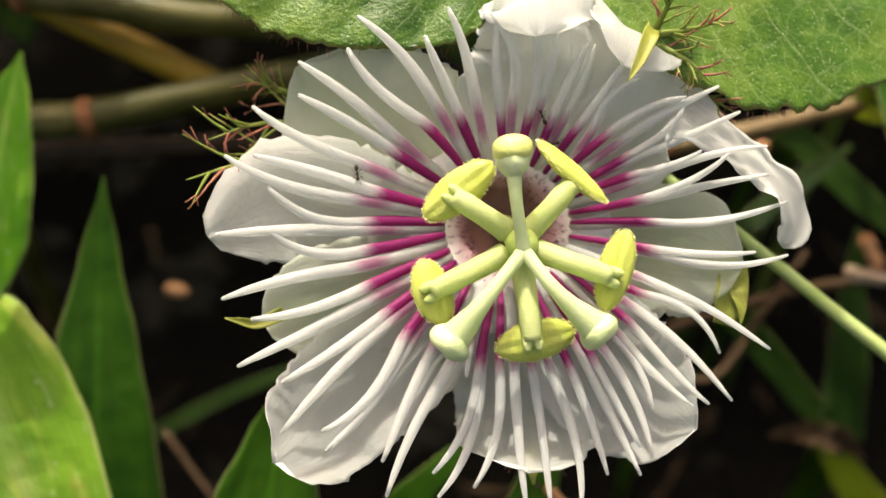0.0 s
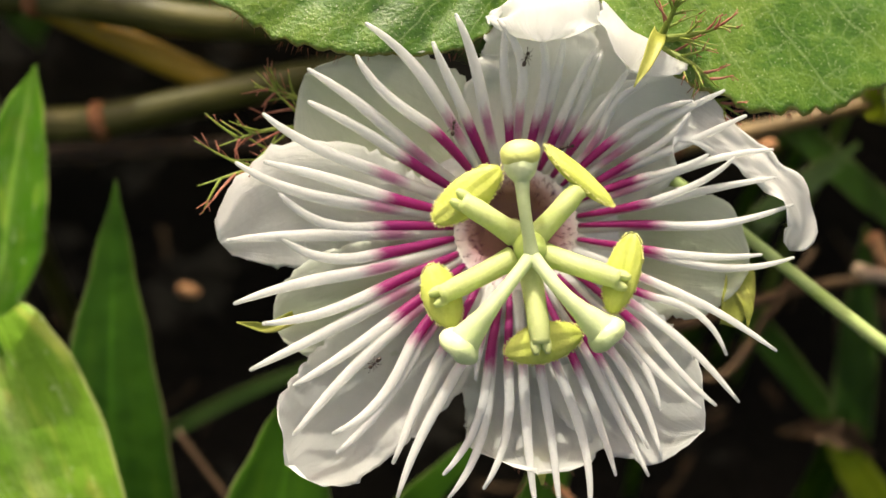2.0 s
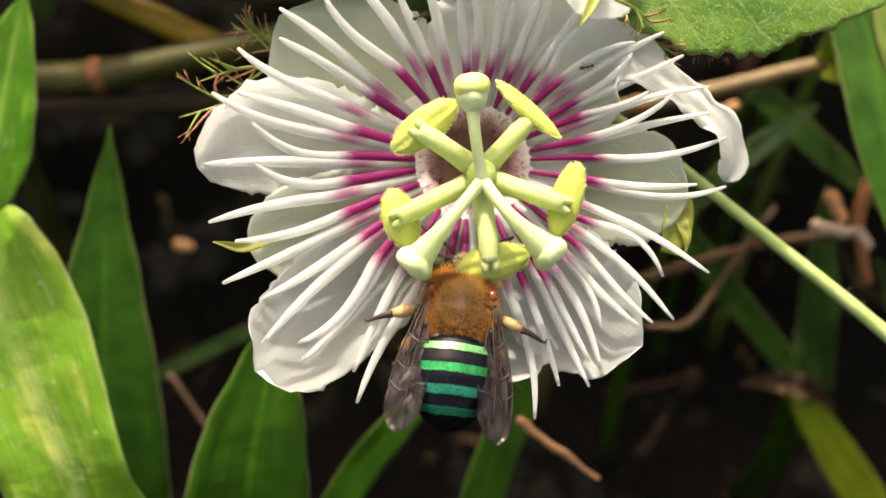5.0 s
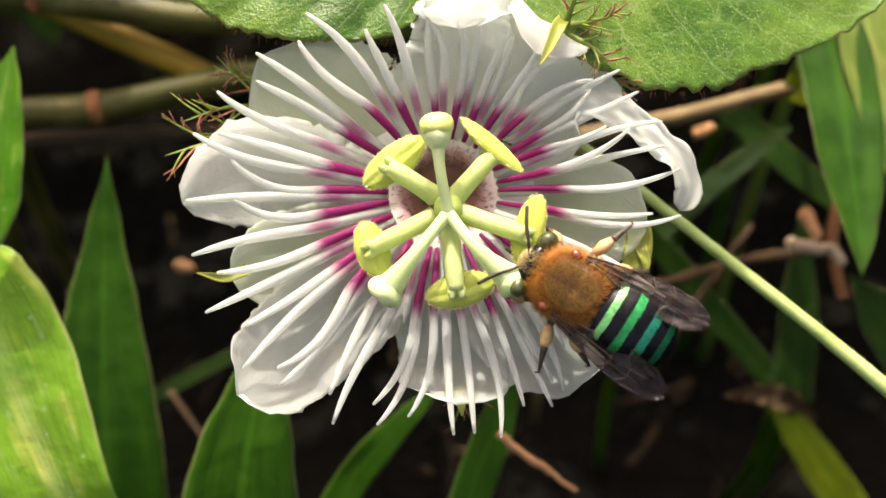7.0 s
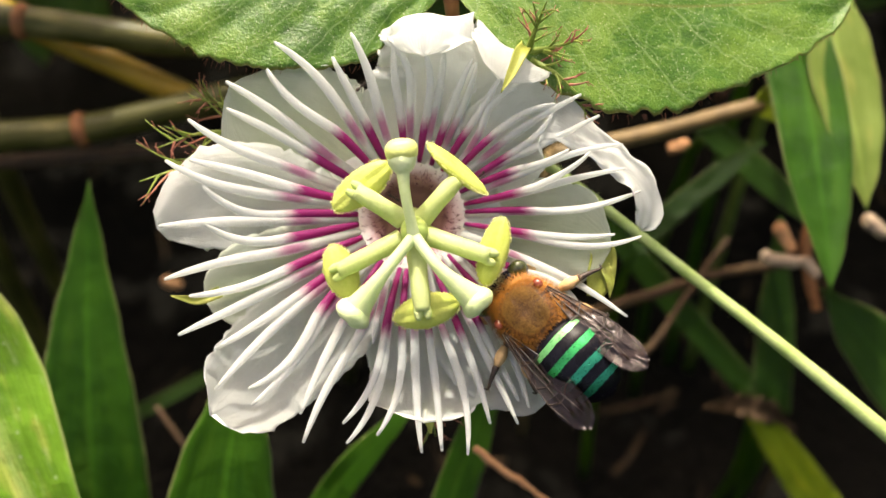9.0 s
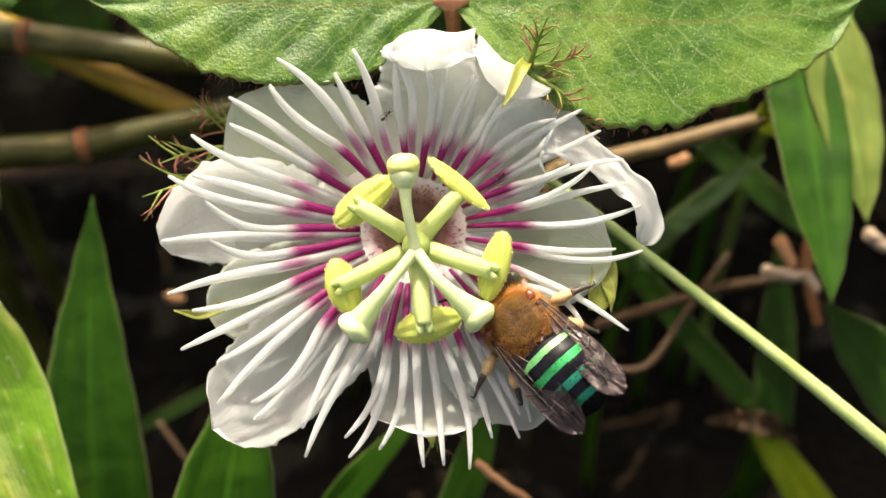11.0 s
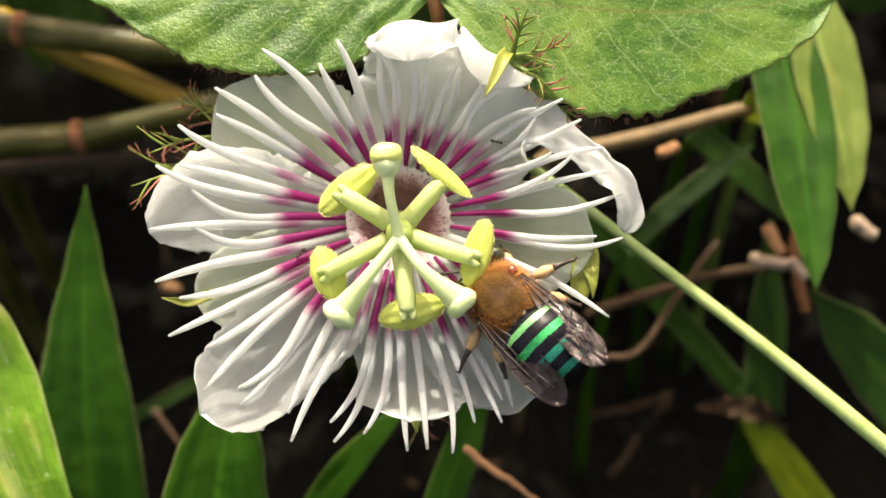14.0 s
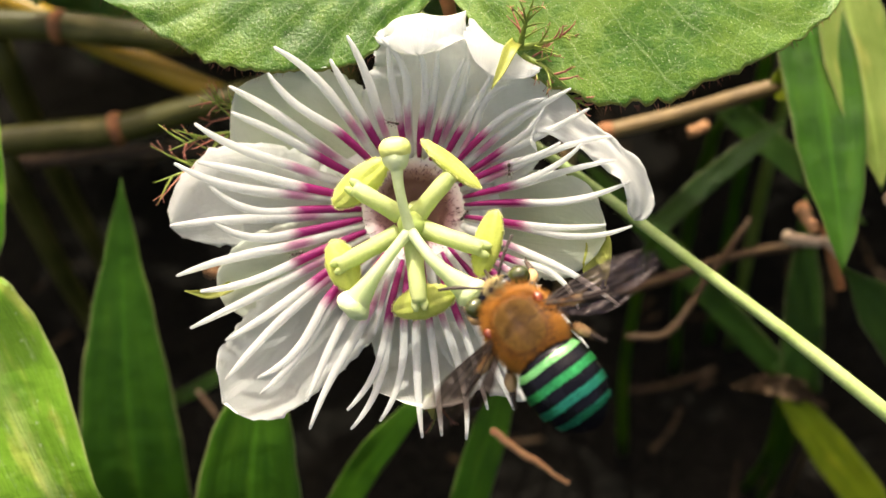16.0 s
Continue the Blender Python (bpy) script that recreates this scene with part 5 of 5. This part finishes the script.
def bee_legs():
    spec = (
        ((1.6, 1.9, -1.3), (2.5, 2.9, -1.6), (3.0, 4.0, -2.2), (3.1, 5.0, -2.8)),
        ((1.9, 0.2, -1.5), (3.2, 0.2, -0.8), (4.9, -0.4, -0.9), (6.8, -1.0, -1.5)),
        ((1.7, -1.3, -1.5), (3.0, -1.6, -1.5), (3.7, -2.9, -1.8), (4.3, -4.0, -2.3)),
    )
    for k in (-1, 1):
        for hip, knee, heel, toe in spec:
            hip, knee, heel, toe = (Vector((p[0] * k, p[1], p[2])) for p in (hip, knee, heel, toe))
            leg = part("leg", tube(spline([hip, hip.lerp(knee, 0.5) + Vector((0, 0, 0.25)), knee], 8), [0.36, 0.42, 0.3], 10), M["bee_leg"], bee, "dark jointed leg with tan fur")
            part("shin", tube(spline([knee, heel], 6), [0.22, 0.44, 0.52, 0.46, 0.24], 10), M["bee_leg_fur"], leg, "shin with tan fur")
            part("foot", tube(spline([heel, heel.lerp(toe, 0.5) + Vector((0, 0, 0.12)), toe, toe + Vector((0.15 * k, 0.25, 0.12))], 10), [0.3, 0.22, 0.14, 0.06], 8), M["bee_leg"], leg)
            geo = Geo()
            rng = random.Random(int(abs(knee.y) * 100))
            for i in range(420):
                p = knee.lerp(heel, rng.random())
                hair(geo, p, Vector((rng.uniform(-1, 1), rng.uniform(-1, 1), rng.uniform(-1, 1))) + (heel - knee).normalized() * 0.7, rng.uniform(0.45, 0.8), 0.018)
            bristles = Geo()
            for i in range(90):
                p = heel.lerp(toe, rng.random() ** 1.4)
                hair(bristles, p, Vector((rng.uniform(-1, 1), rng.uniform(-1, 1), rng.uniform(-1, 1))) + (toe - heel).normalized() * 0.8, rng.uniform(0.25, 0.55), 0.02)
            tagged(part("bristles", bristles, M["bee_leg"], leg), kind="stuff")
            tagged(part("leg_fur", geo, M["bee_leg_fur"], leg), kind="stuff")


WINGS = []


def bee_wing(k):
    """A fore wing with its hind wing, hinged at the thorax; built spread straight out along x."""
    hinge = Vector((2.4 * k, 0.35, 1.35))
    geo = Geo()

    def film(outline_front, outline_back, lift):
        g = Geo()
        n, m = 40, 12
        verts = []
        for i in range(n + 1):
            s = i / n
            a, b = level(outline_front, s), level(outline_back, s)
            if s > 0.78:  # a round tip
                mid, half = (a + b) / 2, (a - b) / 2 * math.sqrt(max(0.0004, 1 - ((s - 0.78) / 0.22) ** 2))
                a, b = mid + half, mid - half
            for j in range(m + 1):
                t = j / m
                y = a + (b - a) * t
                z = lift + 0.10 * math.sin(s * 9 + t * 5) * (t * (1 - t) * 4) - 0.25 * s * t + 0.07 * noise.noise(Vector((s * 9, y * 2.2, lift * 9 + k)))
                verts.append(Vector((k * s * outline_len, y, z)))
        w = m + 1
        N = len(verts)
        faces = [(i * w + j, i * w + j + 1, (i + 1) * w + j + 1, (i + 1) * w + j) for i in range(n) for j in range(m)]
        g.add(verts, faces)
        return g

    outline_len = 10.2
    fore = film((0.25, 0.35, 0.45, 0.45, 0.35, 0.15, -0.3), (-0.3, -0.8, -1.4, -2.0, -2.45, -2.6, -2.5), 0.0)
    me = fore.mesh("fore_wing", M["wing"])
    wing = new("fore_wing", me)
    wing.parent = bee
    wing.matrix_basis = Matrix.Translation(hinge * MM)
    tagged(wing, "clear smoky veined wing")
    outline_len = 6.6
    hind = film((-0.4, -0.9, -1.4, -1.8, -2.0, -2.2), (-0.7, -1.6, -2.4, -2.9, -3.1, -3.1), -0.18)
    hw = new("hind_wing", hind.mesh("hind_wing", M["wing"]))
    hw.parent = wing
    for ax in (((0, 0.25, 0), (3, 0.42, 0.02), (6.5, 0.4, 0), (9.0, -0.3, 0)), ((0, 0, 0), (3, -0.5, 0), (6, -0.9, -0.05), (8.7, -1.6, -0.1)),
               ((0.5, -0.2, 0), (3.2, -1.3, 0), (6.4, -2.4, -0.1)), ((3.0, 0.4, 0), (3.4, -0.6, 0), (3.3, -1.3, 0)), ((5.2, 0.42, 0), (5.6, -0.4, 0), (5.4, -0.85, -0.05), (5.3, -2.0, -0.1)),
               ((6.8, 0.35, 0), (7.2, -0.5, 0), (7.0, -1.15, -0.1)), ((0.2, 0.1, 0), (2.6, 0.05, 0), (5.6, -0.35, 0), (8.2, -0.75, -0.05)),
               ((6.9, -1.2, -0.1), (6.4, -1.7, -0.1), (6.3, -2.3, -0.1)), ((1.6, -0.25, 0), (2.0, -0.6, 0), (1.9, -0.95, 0))):
        vo = new("wing_vein", tube(spline([(k * x, y, z + 0.02) for x, y, z in ax], 12), [0.085, 0.06, 0.04], 5).mesh("wing_vein", M["wing_vein"]))
        vo.parent = wing
    WINGS.append((wing, k, hinge))


bee_body()
bee_abdomen()
bee_legs()
bee_wing(-1)
bee_wing(1)

# ---- ants ----


def ant_model():
    ob = new("ant")
    ob.empty_display_size = 0.001
    BASE[ob] = Vector((0, 0, 0))
    tagged(ob, "tiny brown ant walking over the petals", "ant", "ants on the flower")
    part("abdomen", ball(frame_of((0, -0.55, 0.2), (0, 1, 0), (0, 0, 1), (0.2, 0.3, 0.2)), 10, 8), M["ant"], ob)
    part("thorax", ball(frame_of((0, -0.02, 0.2), (0, 1, 0), (0, 0, 1), (0.11, 0.26, 0.12)), 10, 8), M["ant"], ob)
    head = part("head", ball(frame_of((0, 0.4, 0.22), (0, 1, 0), (0, 0, 1), (0.17, 0.19, 0.14)), 10, 8), M["ant"], ob)
    for k in (-1, 1):
        part("antenna", tube(spline([(0.06 * k, 0.52, 0.25), (0.2 * k, 0.72, 0.3), (0.25 * k, 0.95, 0.22)], 5), [0.025, 0.02, 0.02], 5), M["ant"], head)
        for y0, y1 in ((0.1, 0.45), (0.0, 0.02), (-0.1, -0.5)):
            part("leg", tube(spline([(0.08 * k, y0, 0.18), (0.32 * k, (y0 + y1) / 2, 0.3), (0.5 * k, y1, 0.0)], 6), [0.03, 0.025, 0.018], 5), M["ant"], ob)
    for c in ob.children_recursive:
        c.data.transform(Matrix.Scale(0.78, 4))
    return ob


first_ant = ant_model()
ANTS = [first_ant] + [copy_thing(first_ant, Matrix()) for _ in range(3)]

# ---- unseen thicket added to shade the ground and block low sky: vine leaves, tall grass ----


def thicket():
    rng = random.Random(77)
    node = Vector((0, 0, 0))
    lobes = []
    for a, L in ((0, 20), (62, 17), (-62, 17)):
        way = Vector((math.sin(radians(a)), math.cos(radians(a)), 0))
        lobes.append((way, L))
    model = None
    for i in range(340):
        p = Vector((rng.uniform(-120, 120), 44 + 130 * rng.random() ** 1.3, 0))
        over, low = min((p.y - 30) * 0.30 - 14, -30), -91 - 0.84 * p.y + 18
        p.z = over + (low - over) * rng.random()
        turn = pose(0, 0, 0, rng.uniform(-50, 20), rng.uniform(-30, 30), rng.uniform(0, 360))
        if model is None:
            model = thing("vine_leaf", p, "unseen three-lobed green vine leaf added above to shade the ground", "leaf", "vine leaves")
            for way, L in lobes:
                part("lobe", blade([p, p + way * L * 0.5 + Vector((0, 0, 1)), p + way * L], (0.6, 5.5, 7.5, 6.5, 4, 0.1), 14, 6, 0.1, 0.5, thick=0.2, seed=L), M["vine_leaf"], model)
            part("leaf_stalk", tube(spline([p, p + Vector((2, -8, -8)), p + Vector((6, -14, -22))], 6), [0.6, 0.5, 0.5], 6), M["node_red"], model)
        else:
            copy_thing(model, VIEW @ Matrix.Translation(p * MM) @ turn)
    # Grass ring out of view, added to cut the sky light from the sides.
    geo = Geo()
    for i in range(6000):
        a, d = rng.uniform(0, 2 * math.pi), 0.34 + 2.2 * rng.random() ** 1.5
        x, y = math.cos(a) * d, math.sin(a) * d
        if d < 0.34:
            continue
        p = VIEW.inverted() @ Vector((x, y, -0.004)) / MM
        up = VIEW.to_3x3().inverted() @ Vector((rng.uniform(-0.5, 0.5), rng.uniform(-0.5, 0.5), 1))
        side = VIEW.to_3x3().inverted() @ Vector((math.cos(a + 1.3), math.sin(a + 1.3), 0))
        L, w = rng.uniform(140, 340) * (1.0 if y > 0 else 0.6), rng.uniform(2, 6)
        q, e = p + up * L * 0.55, p + up * L * 0.9 + Vector((rng.uniform(-1, 1), rng.uniform(-1, 1), 0)) * L * 0.25
        geo.add([p - side * w * 0.7, p + side * w * 0.7, q - side * w, q + side * w, e], [(0, 1, 3, 2), (2, 3, 4)], [(0, 0), (1, 0), (0, 0.6), (1, 0.6), (0.5, 1)])
    ob = new("unseen_grass", geo.mesh("unseen_grass", M["blade"]))
    ob.matrix_world = VIEW
    tagged(ob, "unseen tall green grass added all around to block low sky", "grass", kind="stuff")


thicket()

# ---- what moves ----


def bee_at(p, turn, nod, bank=0.0):
    """A pose of the bee from its place, its heading in the flower's face (degrees to the left of up), its nose-down tilt and its bank."""
    return VIEW @ Matrix.Translation(Vector(p) * MM) @ pose(0, 0, 0, 0, 0, turn) @ pose(0, 0, 0, -nod, bank, 0)


def motions():
    walk(bee, [
        (0.0, bee_at((4, -75, 22), 0, 0)),
        (2.3, bee_at((3, -48, 16), 0, 5)),
        (2.6, bee_at((-1.1, -25.5, 5.0), 2, 5)),
        (2.7, bee_at((-0.9, -22.5, 4.0), 2, 6)),
        (2.8, bee_at((-0.7, -19.6, 3.2), 2, 8)),
        (2.9, bee_at((-1.6, -18.6, 3.2), 2, 8)),
        (2.97, bee_at((-1.5, -12.8, 4.0), 1, 10)),
        (3.03, bee_at((-1.4, -12.5, 4.0), 1, 10)),
        (3.1, bee_at((-0.2, -11.4, 1.5), -1, 12)),
        (3.2, bee_at((-0.4, -11.4, 0.6), -4, 14)),
        (3.3, bee_at((-0.1, -10.5, 0.0), -5, 20)),
        (3.5, bee_at((-1.1, -10.7, -0.6), -6, 25)),
        (4.0, bee_at((-1.2, -10.3, -0.6), -7, 25)),
        (4.5, bee_at((-1.4, -10.1, -0.6), -8, 25)),
        (5.0, bee_at((-1.5, -10.2, -0.6), -6, 25)),
        (5.3, bee_at((-1.7, -10.6, -0.6), -5, 25)),
        (5.7, bee_at((2.5, -14, 6), 10, 8)),
        (6.5, bee_at((11, -11, 7), 45, 6)),
        (7.0, bee_at((9.6, -6.2, 2.4), 58, 12)),
        (7.3, bee_at((9.0, -5.5, -0.6), 57, 24)),
        (7.5, bee_at((9.4, -5.8, -0.6), 56, 24)),
        (8.0, bee_at((9.7, -7.0, -0.6), 54, 24)),
        (8.5, bee_at((10.1, -6.6, -0.6), 50, 24)),
        (9.0, bee_at((9.5, -6.9, -0.6), 47, 24)),
        (11.5, bee_at((8.6, -6.6, -0.6), 43, 25)),
        (12.0, bee_at((8.7, -6.3, -0.6), 44, 25)),
        (12.5, bee_at((8.8, -5.2, -0.6), 45, 25)),
        (13.0, bee_at((8.8, -5.4, -0.6), 45, 25)),
        (13.5, bee_at((8.9, -5.3, -0.6), 44, 25)),
        (14.0, bee_at((8.7, -5.7, -0.6), 44, 25)),
        (14.5, bee_at((9.9, -5.0, -0.6), 43, 25)),
        (15.0, bee_at((8.9, -6.5, -0.6), 48, 25)),
        (15.27, bee_at((9.2, -7.5, -0.6), 46, 24)),
        (15.4, bee_at((12.4, -9.3, 5.0), 58, 6)),
        (15.5, bee_at((9.2, -13.9, 6.2), 40, 14)),
        (15.6, bee_at((5.9, -14.2, 8.3), 38, 16)),
        (15.7, bee_at((4.8, -12.1, 8.3), 35, 17)),
        (15.8, bee_at((4.0, -12.6, 8.3), 34, 17)),
        (15.9, bee_at((8.3, -9.0, 8.2), 35, 17)),
        (15.97, bee_at((9.3, -8.0, 8.0), 36, 17)),
        (16.0, bee_at((9.4, -8.0, 8.0), 36, 17)),
    ])
    ways = (
        ((0, (-11.3, 4.8, -2.0)), (0.7, (-10.5, -1.2, -2.0)), (1.5, (-9.3, -5.9, -2.0)), (3.0, (-14.5, -10.1, -2.0)), (5, (-6.4, -4.7, -2.0)), (8, (-5.9, -2.8, -2.0)), (12, (-7.2, -1.5, -2.0)), (16, (-10.3, -2.2, -2.0))),
        ((0, (1.7, 9.2, -2.0)), (1.5, (-0.2, 13.5, -2.0)), (3.5, (-0.0, 12.8, -2.0)), (5, (-4.8, 12.2, -2.0)), (7.5, (-4.5, 11.8, -2.0)), (9, (-4.4, 12.1, -2.0)), (14.5, (1.3, 8.5, -2.0)), (16, (-1.8, 9.0, -2.0))),
        ((0, (2.6, 7.3, -2.0)), (1.5, (3.0, 7.4, -2.0)), (3.5, (6.4, 7.8, -2.0)), (4, (9.5, 10.7, -2.0)), (5, (8.1, 8.7, -2.0)), (7.5, (4.6, 5.3, -2.0)), (9, (5.5, 4.8, -2.0)), (14, (8.2, 7.8, -2.0)), (16, (8.3, 4.6, -2.0))),
        ((0, (-4.7, 4.0, -2.0)), (1.5, (-5.2, 6.9, -2.0)), (3.5, (-5.1, 12.5, -2.0)), (5, (-3.0, -0.2, -2.0)), (9, (-2.0, 3.1, -2.0)), (13, (-4.9, 4.8, -2.0)), (16, (4.3, 0.9, -2.0))),
    )
    for ob, way in zip(ANTS, ways):
        rows = []
        for k, (t, p) in enumerate(way):
            a, b = (way[k][1], way[k + 1][1]) if k + 1 < len(way) else (way[k - 1][1], way[k][1])
            turn = math.degrees(math.atan2(b[1] - a[1], b[0] - a[0])) - 90
            if rows:
                while turn - last > 80:
                    turn -= 75
                while turn - last < -80:
                    turn += 75
            last = turn
            d = math.hypot(p[0] - CORE.x, p[1] - CORE.y)
            h = CORE.z + (0.35 + 5.1 * (max(d - 4.7, 0) / 15) ** 0.66 if d > 4.4 else -1.5)
            rows.append((t, VIEW @ Matrix.Translation(Vector((p[0], p[1], h)) * MM) @ pose(0, 0, 0, 0, 0, turn)))
        walk(ob, rows)
    # folded back over the abdomen at rest, beating in flight
    for wing, k, hinge in WINGS:
        def wing_at(sweep, beat):
            return Matrix.Translation(hinge * MM) @ pose(0, 0, 0, 0, -beat * k, 0) @ pose(0, 0, 0, 0, 0, -sweep * k) @ pose(0, 0, 0, 2, 0, 0)

        rows, t, up = [], 0.0, 1
        flights = ((0.0, 3.2), (5.35, 6.95), (15.32, 16.0))
        step = 1 / FPS
        i = 0
        while i <= 16 * FPS:
            t = i / FPS
            if any(a <= t <= b for a, b in flights):
                rows.append((t, wing_at(8 + 10 * up, 38 * up + 6)))
                up = -up
            elif not rows or any(a <= t - step <= b or a <= t + step <= b for a, b in flights) or i % FPS == 0:
                rows.append((t, wing_at(74 if t < 6 else 77 if t < 10 else 83, -22)))
            i += 1
        walk(wing, rows)


motions()
